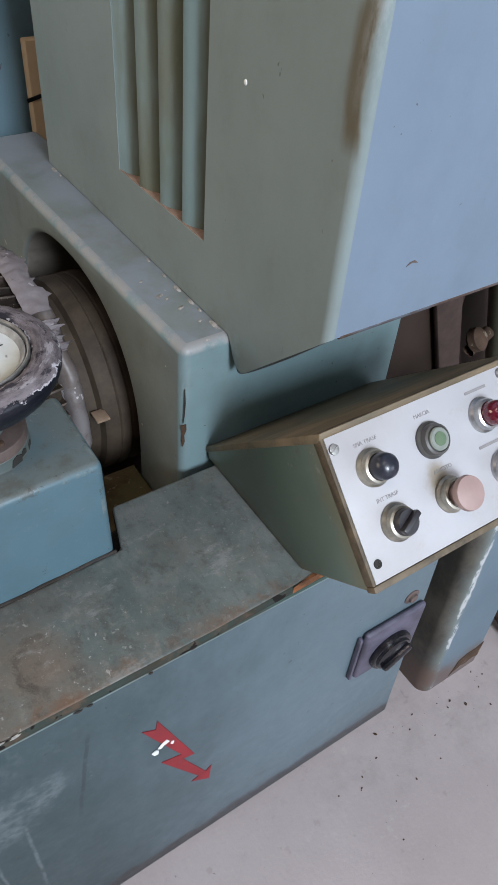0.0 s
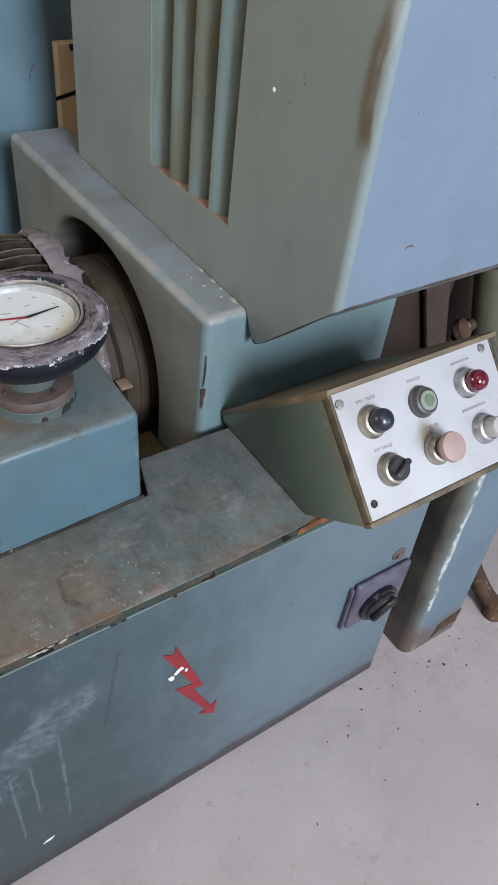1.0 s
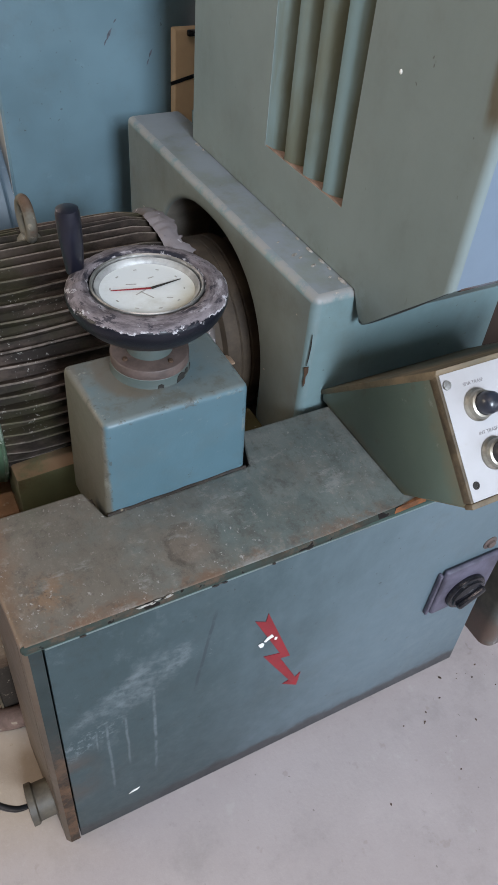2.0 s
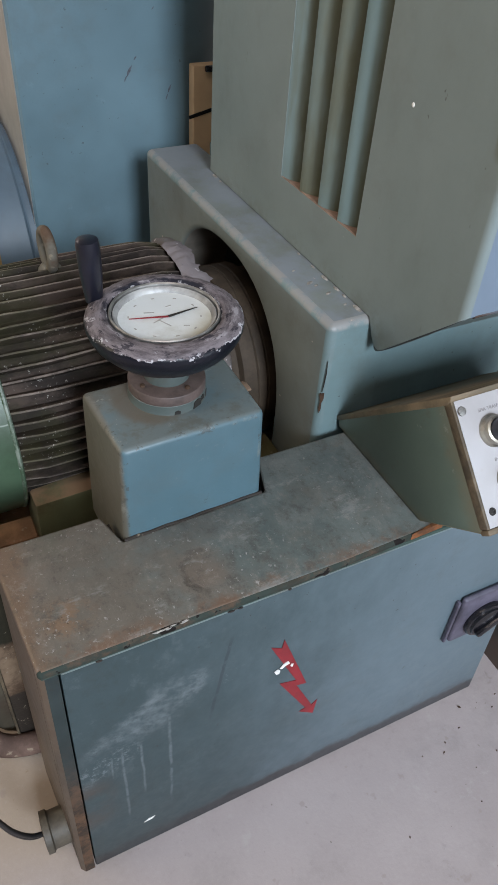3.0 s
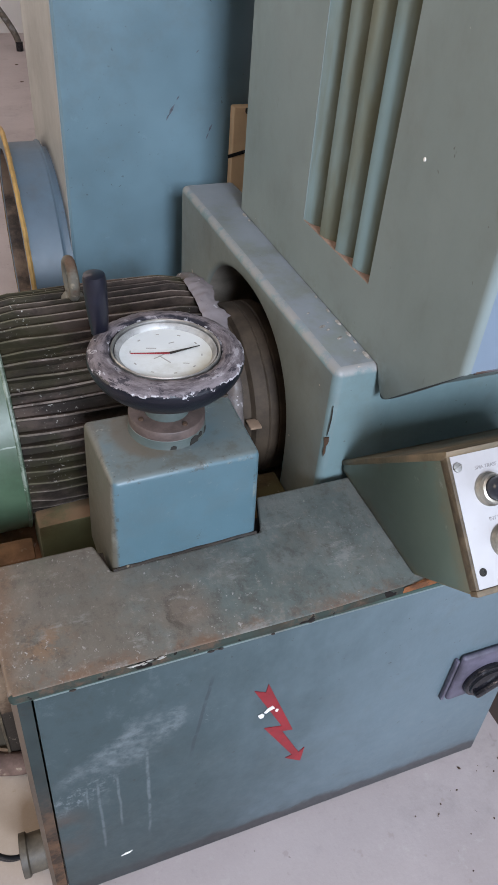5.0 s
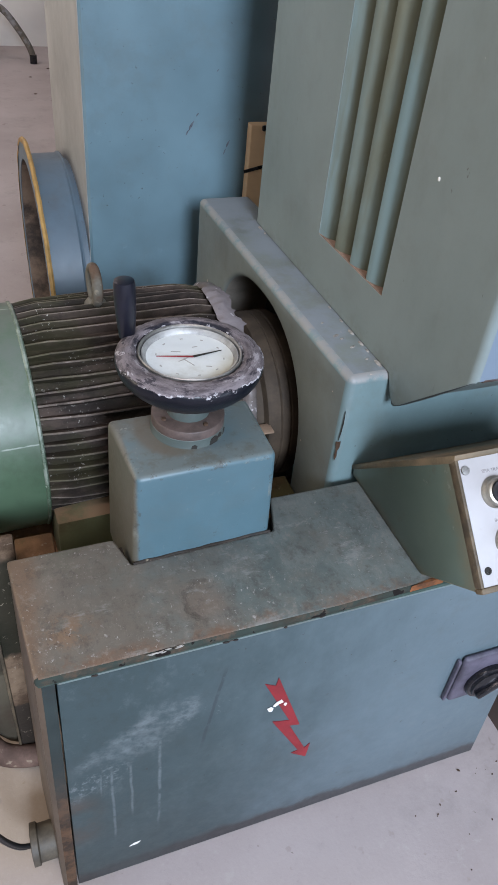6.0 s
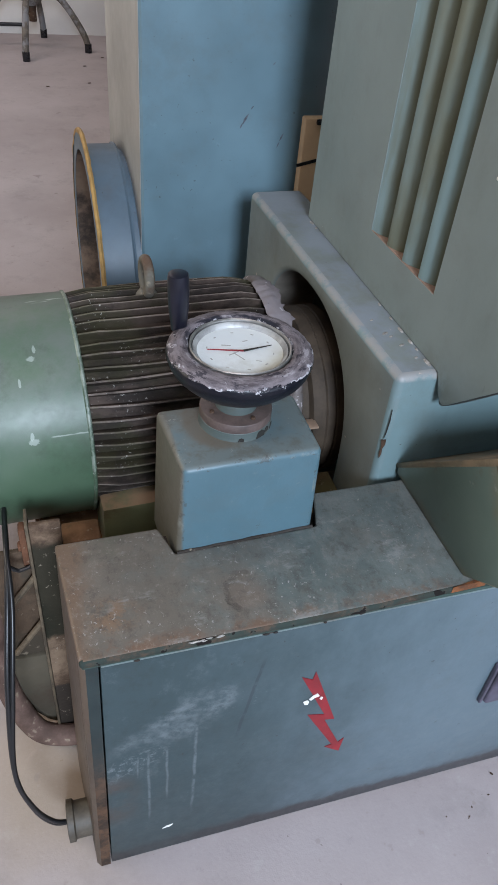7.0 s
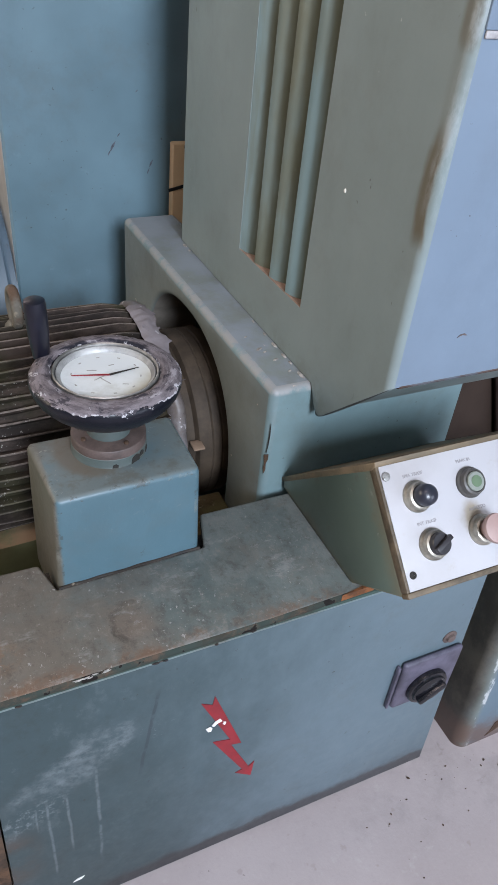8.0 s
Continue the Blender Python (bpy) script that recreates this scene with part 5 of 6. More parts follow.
for i in range(4):
    ped.faces.new((low[i], low[(i + 1) % 4], high[(i + 1) % 4], high[i]))
rounded(ped, list(ped.edges), 0.0065, 4)
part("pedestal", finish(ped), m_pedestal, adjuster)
part("flange", lathe([(0.0415, 0.6125), (0.0398, 0.6140), (0.0392, 0.6155), (0.0388, 0.624), (0.0375, 0.6255), (0, 0.6255)], pose(HX, HY, 0)), m_box, adjuster)
part("flange_ring", lathe([(0.0385, 0.6245), (0.0385, 0.6335), (0.0378, 0.6346), (0.0360, 0.6352), (0.019, 0.6358)], pose(HX, HY, 0)), m_collar, adjuster, "bare reddish-brown collar")
for k in range(4):
    a = math.radians(20 + 90 * k)
    part("collar_screw", lathe([(0, 0.0378), (0.0022, 0.0374), (0.0028, 0.0350)], pose(HX + 0.0305 * math.cos(a), HY + 0.0305 * math.sin(a), 0.6), 12), m_rust_dark, adjuster)
for ca, cz, cs in ((-62, 0.6185, 1.0), (-48, 0.6200, 0.6), (-96, 0.6165, 0.55), (-30, 0.6170, 0.7)):
    a = math.radians(ca)
    part("flange_chip", moved(prism([(-0.006 * cs, -0.004 * cs), (0.005 * cs, -0.005 * cs), (0.006 * cs, 0.002 * cs), (0.001 * cs, 0.005 * cs), (-0.004 * cs, 0.003 * cs)], "y", -0.0006, 0.0006), pose(HX + 0.0389 * math.cos(a), HY + 0.0389 * math.sin(a), cz, 0, 0, ca + 90)), m_dark, adjuster)
part("neck", lathe([(0.0225, 0.632), (0.0222, 0.668), (0, 0.668)], pose(HX, HY, 0)), m_box, adjuster)
rim_profile = [(0.018, 0.664), (0.034, 0.664), (0.047, 0.667), (0.058, 0.673), (0.066, 0.680), (0.0715, 0.686), (0.0750, 0.692), (0.0768, 0.6975), (0.0772, 0.7010), (0.0765, 0.7040), (0.0745, 0.7065), (0.0715, 0.7085), (0.0680, 0.7098), (0.0640, 0.7105), (0.0600, 0.7105), (0.0570, 0.7095), (0.0550, 0.7075), (0.0540, 0.7040), (0.0535, 0.698)]
rim_bm = lathe(rim_profile, pose(HX, HY, 0), 180, 60)
for v in rim_bm.verts:
    crust = max(0.0, min(1.0, (v.co.z - 0.700) / 0.004))
    v.co.z += crust * (0.0011 * noise.noise(v.co * 120) + 0.0008 * noise.noise(v.co * 260))
wheel = part("handwheel", rim_bm, m_rim, adjuster, "navy handwheel crusted with flaking paint")
part("dial_bezel", lathe([(0.0540, 0.704), (0.0537, 0.7090), (0.0528, 0.7098), (0.0514, 0.7088), (0.0508, 0.7056)], pose(HX, HY, 0), 64), m_bezel, wheel, "dull chrome dial bezel")
# Dark ring laid between the two rings as the shade of their gap.
part("dial_groove", lathe([(0.0511, 0.7060), (0.0500, 0.7056), (0.0498, 0.7040)], pose(HX, HY, 0), 64), m_selector, wheel, "dark groove round the dial")
part("dial_ring", lathe([(0.0502, 0.7054), (0.0500, 0.7068), (0.0494, 0.7072), (0.0480, 0.7062), (0.0458, 0.7036), (0.0452, 0.7018)], pose(HX, HY, 0), 64), m_ring, wheel, "pale inner chrome ring")
part("dial", lathe([(0, 0.7022), (0.0490, 0.7022), (0.0490, 0.7005)], pose(HX, HY, 0), 64), m_dial, wheel, "yellowed white dial")
NEEDLE = pose(HX + 0.003, HY - 0.002, 0.7030)
part("needle", moved(prism([(0, 0.0013), (-0.038, 0.0005), (-0.038, -0.0002), (0, -0.0013)], "z", 0, 0.0006), NEEDLE @ pose(0, 0, 0, 0, 0, -13)), m_red_print, wheel, "red needle")
part("needle", moved(prism([(0, 0.0016), (0.033, 0.0002), (0.033, -0.0004), (0, -0.0016)], "z", 0, 0.0006), NEEDLE @ pose(0, 0, 0, 0, 0, 10)), m_dark, wheel, "black needle")
for k in range(10):
    a = 2 * math.pi * k / 10 + 0.3
    part("dial_mark", moved(box(-0.0016, 0.0016, -0.0007, 0.0007, 0.7023, 0.7026), pose(HX + 0.035 * math.cos(a), HY + 0.035 * math.sin(a), 0, 0, 0, math.degrees(a) + 90)), m_faint, wheel)
for bx, by, bl, ba in ((-0.008, -0.004, 0.013, 25), (-0.004, -0.010, 0.016, -62), (-0.012, 0.012, 0.010, -15), (0.010, 0.017, 0.006, 10), (0.014, -0.022, 0.006, -20)):
    part("dial_print", moved(box(-bl / 2, bl / 2, -0.0006, 0.0006, 0.7023, 0.7026), pose(HX + bx, HY + by, 0, 0, 0, ba)), m_faint, wheel)
part("crank_handle", lathe([(0, 0), (0.006, 0), (0.0082, 0.002), (0.0092, 0.014), (0.0104, 0.030), (0.0108, 0.045), (0.0107, 0.0600), (0.0098, 0.0640), (0.0070, 0.0651), (0, 0.0653)], pose(0.0320, 0.6255, 0.704, 2, -2, 0) @ Matrix.Diagonal((1.04, 1.04, 1, 1)), 28), m_navy, wheel, "navy crank handle")
wheel.scale, wheel.location = (0.96, 0.96, 1), Vector((0, 0.001, -0.002))


# ---- the motor ----
MY, MZ, MR = 0.845, 0.463, 0.152
motor = thing("electric_motor", (0.05, MY, MZ - MR), "finned electric motor with green fan cowl", "motor")
motor.rotation_euler[2] = radians(2.5)
part("fan_cowl", lathe([(0, -0.34), (0.09, -0.34), (0.135, -0.335), (0.150, -0.318), (0.154, -0.30), (0.154, -0.061), (0.151, -0.061), (0.150, -0.07)], along_x(0, MY, MZ), 96), m_cowl, motor, "green sheet-steel fan cowl")
part("cowl_rim", lathe([(0.1538, -0.0660), (0.1556, -0.0645), (0.1556, -0.0620), (0.1515, -0.0600)], along_x(0, MY, MZ), 96), m_green_edge, motor, "worn pale cowl rim")
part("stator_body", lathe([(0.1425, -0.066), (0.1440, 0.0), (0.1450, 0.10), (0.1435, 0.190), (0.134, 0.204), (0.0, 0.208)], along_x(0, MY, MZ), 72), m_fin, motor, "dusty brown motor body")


def cooling_fin(angle, seed):
    """One cast fin along the body: thin crest, wide root, drooping where it meets the cowl, a little wavy."""
    bm = bmesh.new()
    rows = []
    for k in range(17):
        u = k / 16
        x = -0.066 + 0.268 * u
        rise = min(1.0, 0.55 + 3.6 * u) * min(1.0, 0.35 + 6.0 * (1 - u))
        top = 0.1430 + (0.0125 if angle < 195 else 0.0075) * rise + 0.0012 * math.sin(seed * 2.7 + 5 * u)
        lean = 0.0012 * math.sin(seed * 1.9 + 4.2 * u) - 0.0030 * max(0.0, 0.22 - u) / 0.22
        rows.append([bm.verts.new((x, r, w + lean)) for r, w in ((0.128, -0.0042), (top - 0.0026, -0.0018), (top - 0.0006, -0.0013), (top, 0.0), (top - 0.0006, 0.0013), (top - 0.0026, 0.0018), (0.128, 0.0046))])
    for p, q in zip(rows, rows[1:]):
        for j in range(6):
            f = bm.faces.new((p[j], q[j], q[j + 1], p[j + 1]))
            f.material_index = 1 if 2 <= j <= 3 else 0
    bm.faces.new(rows[0]), bm.faces.new(rows[-1][::-1])
    return moved(finish(bm, 60), pose(0, MY, MZ) @ pose(0, 0, 0, angle, 0, 0))


fin_angles = [49 + 6.2 * k for k in range(24)] + [199, 206.5, 214] + [43 - 7 * k for k in range(12)]
for k, a in enumerate(fin_angles):
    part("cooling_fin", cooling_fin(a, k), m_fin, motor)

shield = lathe([(0.08, 0.200), (0.132, 0.201), (0.146, 0.204), (0.151, 0.208), (0.1525, 0.212), (0.1520, 0.217), (0.149, 0.221), (0.143, 0.223), (0.128, 0.224), (0.10, 0.225), (0.04, 0.226), (0, 0.226)], along_x(0, MY, MZ), 140, 70)
for v in shield.verts:
    off = Vector((0, v.co.y - MY, v.co.z - MZ))
    if off.length > 0.11:
        crumple = noise.noise(v.co * 24) + 0.45 * noise.noise(v.co * 70)
        v.co += off.normalized() * 0.0045 * crumple + Vector((0.003 * noise.noise(v.co * 40 + Vector((3, 3, 3))), 0, 0))
part("end_shield", shield, m_shield, motor, "flaking grey end shield")


def peeled_skin(a0, a1, seed):
    """A crumpled sheet of old paint lifting off the shield, torn along its free edge."""
    rnd = random.Random(seed)
    bm = bmesh.new()
    rows = []
    steps = 26
    tear = [0.007 * noise.noise(Vector((k * 0.27, seed * 3.1, 0))) + (rnd.uniform(0.002, 0.008) if k in (6, 7, 15, 21) else 0.0) for k in range(steps + 1)]
    for k in range(steps + 1):
        a = math.radians(a0 + (a1 - a0) * k / steps)
        ring = []
        for j in range(7):
            u = j / 6
            x = 0.191 + (0.029 + tear[k]) * u
            lift = 0.1545 + 0.0035 * math.sin(math.pi * u) + 0.004 * noise.noise(Vector((u * 3, k * 0.55, seed)))
            ring.append(bm.verts.new((x, MY + lift * math.cos(a), MZ + lift * math.sin(a))))
        rows.append(ring)
    for p, q in zip(rows, rows[1:]):
        for j in range(6):
            bm.faces.new((p[j], p[j + 1], q[j + 1], q[j]))
    finish(bm, 50)
    bmesh.ops.solidify(bm, geom=list(bm.faces), thickness=0.0012)
    return finish(bm, 50)


part("peeled_paint", peeled_skin(84, 122, 3), m_peel, motor, "torn lilac-grey paint skin lifting off the shield")
part("peeled_paint", peeled_skin(126, 139, 5), m_peel, motor)
part("lifting_eye", tube([(0.044, MY + 0.022 + 0.021 * math.cos(t), MZ + MR + 0.022 + 0.023 * math.sin(t)) for t in [math.pi / 4 * k for k in range(8)]], 0.0068, 12, True), m_eye, motor, "rusty lifting eye")
part("lifting_eye_foot", lathe([(0.016, 0), (0.014, 0.008), (0.008, 0.014), (0, 0.014)], pose(0.044, MY + 0.022, MZ + MR - 0.010), 24), m_eye, motor)
part("foot", box(-0.058, 0.062, 0.682, 0.745, 0.318, 0.402, 0.004), m_foot, motor, "green motor foot with a rusty crust on top")
part("foot", box(0.085, 0.165, 0.682, 0.745, 0.318, 0.402, 0.004), m_foot, motor)
part("foot", box(-0.03, 0.165, 0.94, 1.00, 0.318, 0.392, 0.006), m_rail, motor)
pulley = thing("drive_coupling", (0.24, MY, MZ - 0.13), "brown cast drive coupling behind the motor", "coupling")
part("shaft", lathe([(0.03, 0.346), (0.03, 0.53), (0, 0.53)], along_x(0, MY, MZ), 24), m_steel, pulley)
part("coupling_drum", lathe([(0.05, 0.228), (0.110, 0.230), (0.116, 0.233), (0.118, 0.246), (0.126, 0.250), (0.128, 0.255), (0.128, 0.268), (0.1265, 0.2695), (0.128, 0.271), (0.128, 0.282), (0.1262, 0.284), (0.128, 0.286), (0.128, 0.300), (0.124, 0.306), (0.118, 0.309), (0.116, 0.345), (0, 0.345)], along_x(0, MY - 0.006, MZ - 0.018), 72), m_coupling, pulley)
part("tab", box(0.236, 0.252, 0.702, 0.722, 0.4765, 0.4795, 0.0006), m_tabwood, pulley, "bare tan tab beside the drum")

mount = thing("motor_mount", (0.05, 0.8, 0), "rusty steel slide frame under the motor", "mount")
part("end_plate", box(-0.106, -0.060, 0.6145, 0.650, 0.331, 0.420, 0.003), m_slide, mount, "speckled rusty end plate")
part("slide_plate", box(-0.135, 0.24, 0.655, 1.02, 0.295, 0.318, 0.003), m_slide, mount)
part("front_rail", box(-0.100, 0.24, 0.614, 0.655, 0.300, 0.330, 0.003), m_rail, mount)
part("post", box(-0.1425, -0.106, 0.604, 0.611, 0.0, 0.470, 0.002), m_banded, mount, "rusty flat-bar post with dark paint remains")
part("post_edge", box(-0.1465, -0.1425, 0.602, 0.632, 0.0, 0.472, 0.0015), m_tan, mount, "bare ochre post edge")
part("stop_block", join(box(-0.1545, -0.1465, 0.606, 0.622, 0.398, 0.462, 0.0025), box(-0.1580, -0.1535, 0.608, 0.618, 0.424, 0.434, 0.002)), m_redrust, mount)

part("gusset", box(-0.196, -0.147, 0.630, 0.638, 0.185, 0.400, 0.002), m_gusset, mount)
curve = [(-0.147, 0.002), (-0.160, 0.014), (-0.176, 0.042), (-0.188, 0.090), (-0.194, 0.150), (-0.196, 0.186), (-0.147, 0.186)]
part("foot_plate", prism(curve, "y", 0.624, 0.634, 0.002), m_olive_pale, mount, "dull olive curved foot plate")
part("post", box(-0.150, -0.110, 0.98, 1.02, 0.0, 0.30, 0.003), m_rust, mount)
part("post", box(0.19, 0.24, 0.62, 0.66, 0.0, 0.30, 0.003), m_rust_dark, mount)
part("brace", tube([(-0.144, 0.620, 0.363), (-0.158, 0.621, 0.341), (-0.176, 0.622, 0.314)], 0.0042, 8), m_tan, mount, "bare ochre brace rod")
part("brace", tube([(-0.144, 0.620, 0.270), (-0.162, 0.621, 0.242), (-0.186, 0.622, 0.205)], 0.0042, 8), m_tan, mount)
part("floor_plate", box(-0.14, 0.24, 0.66, 1.06, 0.0, 0.012, 0.002), m_rust, mount)

hose = thing("drain_hose", (-0.16, 0.6, 0.0), "thick brown hose lying on the floor", "hose")
part("hose_body", tube([(-0.10, 0.585, 0.022), (-0.140, 0.590, 0.020), (-0.176, 0.602, 0.030), (-0.200, 0.618, 0.085), (-0.212, 0.635, 0.150), (-0.216, 0.66, 0.20), (-0.205, 0.72, 0.24)], 0.0165, 16), m_hose, hose)
cable = thing("power_cable", (-0.17, 0.45, 0.0), "twin black power cable drooping to the socket", "cable")
part("branch", tube([(-0.172, 0.600, 0.412), (-0.161, 0.600, 0.401), (-0.147, 0.602, 0.403)], 0.0025, 8), m_cable, cable)
for d in (0.0, 0.0055):
    part("strand", tube([(-0.140, 0.451, 0.041), (-0.163, 0.450, 0.050 + d), (-0.184, 0.450, 0.105 + d), (-0.197, 0.46, 0.19), (-0.190 + d, 0.50, 0.30), (-0.178 + d, 0.56, 0.38), (-0.172, 0.62, 0.415 + d), (-0.172, 0.70, 0.42), (-0.17, 0.76, 0.38)], 0.0032, 10), m_cable, cable)


# ---- the cast frame ----
FX0, FX1, FY0, FY1, FZ = 0.275, 0.557, 0.577, 1.125, 0.646
frame_cast = thing("machine_frame", (FX0, FY0, 0), "teal cast machine frame with arched motor opening", "machine frame")
AY, AZ, AR = 0.842, 0.452, 0.1645


def arch_point(k):
    """A point of the flattened arch, a little fuller at its shoulders than a circle."""
    a = math.pi * k / 32
    c, q = math.cos(a), math.sin(a)
    return AY + math.copysign(AR * abs(c) ** 0.86, c), AZ + AR * abs(q) ** 0.86


arch = [(FY0, 0), (FY0, FZ), (FY1, FZ), (FY1, 0), (AY + AR, 0)] + [arch_point(k) for k in range(33)] + [(AY - AR, 0)]
SKEW = Matrix.Translation((FX0, FY0, 0)) @ pose(0, 0, 0, 0, 0, 1.2) @ Matrix.Translation((-FX0, -FY0, 0))
arch_bm = prism(arch, "x", FX0, FX0 + 0.09, 0.0090, 4, 30)
# Side face takes the warm-lit copy of the enamel, front faces the plain one.
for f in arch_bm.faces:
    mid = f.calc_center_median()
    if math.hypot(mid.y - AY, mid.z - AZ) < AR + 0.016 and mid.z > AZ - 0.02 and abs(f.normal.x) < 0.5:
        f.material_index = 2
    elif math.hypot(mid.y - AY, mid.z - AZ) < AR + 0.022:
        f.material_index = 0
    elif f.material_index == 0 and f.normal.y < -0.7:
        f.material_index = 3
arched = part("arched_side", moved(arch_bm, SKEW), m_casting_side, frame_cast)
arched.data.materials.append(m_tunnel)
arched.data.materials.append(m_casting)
part("front_wall", prism([(FY0 + 0.0016, 0), (FY0 + 0.0016, FZ - 0.002), (FY0 + 0.05, FZ - 0.002), (FY0 + 0.05, 0)], "x", FX0 + 0.078, FX1), m_casting, frame_cast)
part("top_wall", box(FX0 + 0.098, FX1, FY0 + 0.05, FY1 - 0.002, FZ - 0.05, FZ - 0.002), m_casting, frame_cast)
part("inner_wall", box(FX1 - 0.03, FX1, FY0 + 0.05, FY1 - 0.03, 0, FZ - 0.05), m_rust_dark, frame_cast, "dark inner wall")
part("rear_wall", box(FX0 + 0.098, FX1, FY1 - 0.03, FY1, 0, FZ - 0.05), m_casting, frame_cast)
part("oil_tray", box(0.115, 0.272, 0.560, 0.690, 0.395, 0.405, 0.002), m_tray, frame_cast, "oily tray below the opening")


chip_at = pose(FX0 + 0.0017, FY0 + 0.0017, 0.0, 0, 0, -45)
part("paint_chip", moved(prism([(-0.0022, 0.553), (0.0030, 0.555), (0.0034, 0.547), (0.0012, 0.540), (0.0018, 0.531), (0.0002, 0.525), (-0.0012, 0.533), (-0.0004, 0.542)], "y", -0.0006, 0.002), chip_at), m_rust_dark, frame_cast, "brown bare patch on the edge")
part("paint_crack", moved(prism([(0.0016, 0.600), (0.0024, 0.582), (0.0016, 0.566), (0.0004, 0.556), (0.0008, 0.568), (0.0013, 0.582)], "y", -0.0006, 0.002), chip_at), m_dark, frame_cast, "dark crack in the paint")
for cy, cs in ((0.672, 1.0), (0.645, 0.9), (0.628, 0.6), (0.600, 1.2), (0.700, 0.6), (0.735, 0.5), (0.97, 0.6), (0.99, 1.0)):
    blob = lathe([(0, 0.0012), (0.0032, 0.0010), (0.0046, 0.0)], pose(FX0 + 0.0475, cy, FZ + 0.0001) @ Matrix.Diagonal((0.55 * cs, 1.5 * cs, 1, 1)), 14)
    part("paint_chip", blob, m_flake, frame_cast)
for cx, cy, cs in ((0.300, 0.668, 1.5), (0.304, 0.660, 1.0), (0.309, 0.640, 1.3), (0.296, 0.700, 0.8), (0.314, 0.612, 0.9)):
    part("paint_chip", lathe([(0, 0.0008), (0.0018, 0.0006), (0.0028, 0.0)], pose(cx, cy, FZ + 0.0001, 0, 0, 30) @ Matrix.Diagonal((1.3 * cs, 0.6 * cs, 1, 1)), 10), m_flake, frame_cast)


# ---- the guard column ----
GX0, GX1, GY0, GY1, GZ1 = 0.325, 0.98, 0.446, 1.000, 1.75
guard = thing("guard_column", (GX0, GY0, 0.62), "tall pale teal sheet-steel guard with vertical louvres", "machine guard")
LY0, LY1, LZ0 = 0.628, 0.800, 0.718
CR = 0.0075
part("side_sheet", join(
    prism([(GY1, FZ + 0.001), (0.580, FZ + 0.001), (0.5735, 0.636), (0.5700, 0.6285), (0.5655, 0.6225), (0.5600, 0.6188), (0.5540, 0.6185), (0.5480, 0.6225), (GY0 + CR, 0.722 - 0.98 * CR), (GY0 + CR, 0.722), (LY0, 0.722), (LY0, LZ0), (LY1, LZ0), (GY1, LZ0)], "x", GX0, GX0 + 0.012),
    box(GX0, GX0 + 0.012, GY0 + CR, LY0, 0.722, GZ1), box(GX0, GX0 + 0.012, LY1, GY1, LZ0, GZ1)), m_guard_side, guard)
corner = [(GX0 + CR - CR * math.cos(math.pi / 2 * k / 8), GY0 + CR - CR * math.sin(math.pi / 2 * k / 8)) for k in range(9)]
corner += [(GX0 + CR - (CR - 0.004) * math.cos(math.pi / 2 * k / 8), GY0 + CR - (CR - 0.004) * math.sin(math.pi / 2 * k / 8)) for k in range(8, -1, -1)]
fold = prism(corner, "z", 0.70, GZ1)
for v in fold.verts:
    if v.co.z < 0.71:
        v.co.z = 0.722 - (v.co.y - GY0) * 0.98   # cut along the slanting lower edge
part("folded_corner", fold, m_guard_side, guard, "rounded pale edge fold")
part("front_sheet", box(GX0 + CR, GX1, GY0, GY0 + 0.010, 0.722, GZ1), m_guard_front, guard, "pale blue front sheet")
part("bottom_hem", tube([(GX0 + 0.013, GY0 + 0.0035, 0.7222), (0.6, GY0 + 0.0035, 0.7222), (GX1, GY0 + 0.0035, 0.7222)], 0.0038, 8), m_hem, guard, "chipped brown bottom hem")
# Dark tube added along the slanted edge as its shadow line.
part("side_hem", tube([(GX0 + 0.003, 0.5715, 0.632), (GX0 + 0.003, 0.5640, 0.6215), (GX0 + 0.003, 0.5545, 0.6190), (GX0 + 0.003, 0.5000, 0.6700), (GX0 + 0.004, GY0 + 0.006, 0.7190)], 0.0024, 8), m_hem_dark, guard, "dark chipped shadow line along the bottom of the side sheet")
part("underside", prism([(0.558, 0.621), (0.566, 0.632), (GY0 + 0.020, 0.738), (GY0 + 0.010, 0.728)], "x", GX0 + 0.012, GX1), m_guard_side, guard)
part("back_sheet", box(GX0, GX1, GY1, GY1 + 0.012, FZ + 0.001, GZ1), m_guard_side, guard)
# Dark sheet added behind the blades as the shade inside the guard.
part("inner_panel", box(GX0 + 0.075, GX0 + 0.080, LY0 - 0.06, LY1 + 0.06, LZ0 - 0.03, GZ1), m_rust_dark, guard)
part("sill", prism([(LY0 - 0.001, LZ0 - 0.004), (LY1 + 0.001, LZ0 - 0.004), (LY1 + 0.001, LZ0 + 0.001), (LY0 - 0.001, LZ0 + 0.001)], "x", GX0 + 0.0005, GX0 + 0.076), m_primer, guard, "chipped pink primer sill")
pitch = (LY1 - LY0) / 4
for k in range(4):
    y1 = LY1 - k * pitch
    bulge = ([(GX0 + 0.0060, y1), (GX0 + 0.0030, y1 - 0.0004), (GX0 + 0.0013, y1 - 0.0014), (GX0 + 0.0006, y1 - 0.0030)] if k else [(GX0 + 0.0006, y1)]) + [(GX0 + 0.0005 + 0.052 * (1 - math.cos(math.pi / 2 * j / 10)), y1 - (pitch - 0.001) * math.sin(math.pi / 2 * j / 10)) for j in range(2, 11)]
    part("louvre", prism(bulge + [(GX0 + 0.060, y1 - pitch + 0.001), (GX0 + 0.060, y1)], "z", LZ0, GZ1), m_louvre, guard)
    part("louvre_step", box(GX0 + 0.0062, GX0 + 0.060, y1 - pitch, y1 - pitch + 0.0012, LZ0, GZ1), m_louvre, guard)
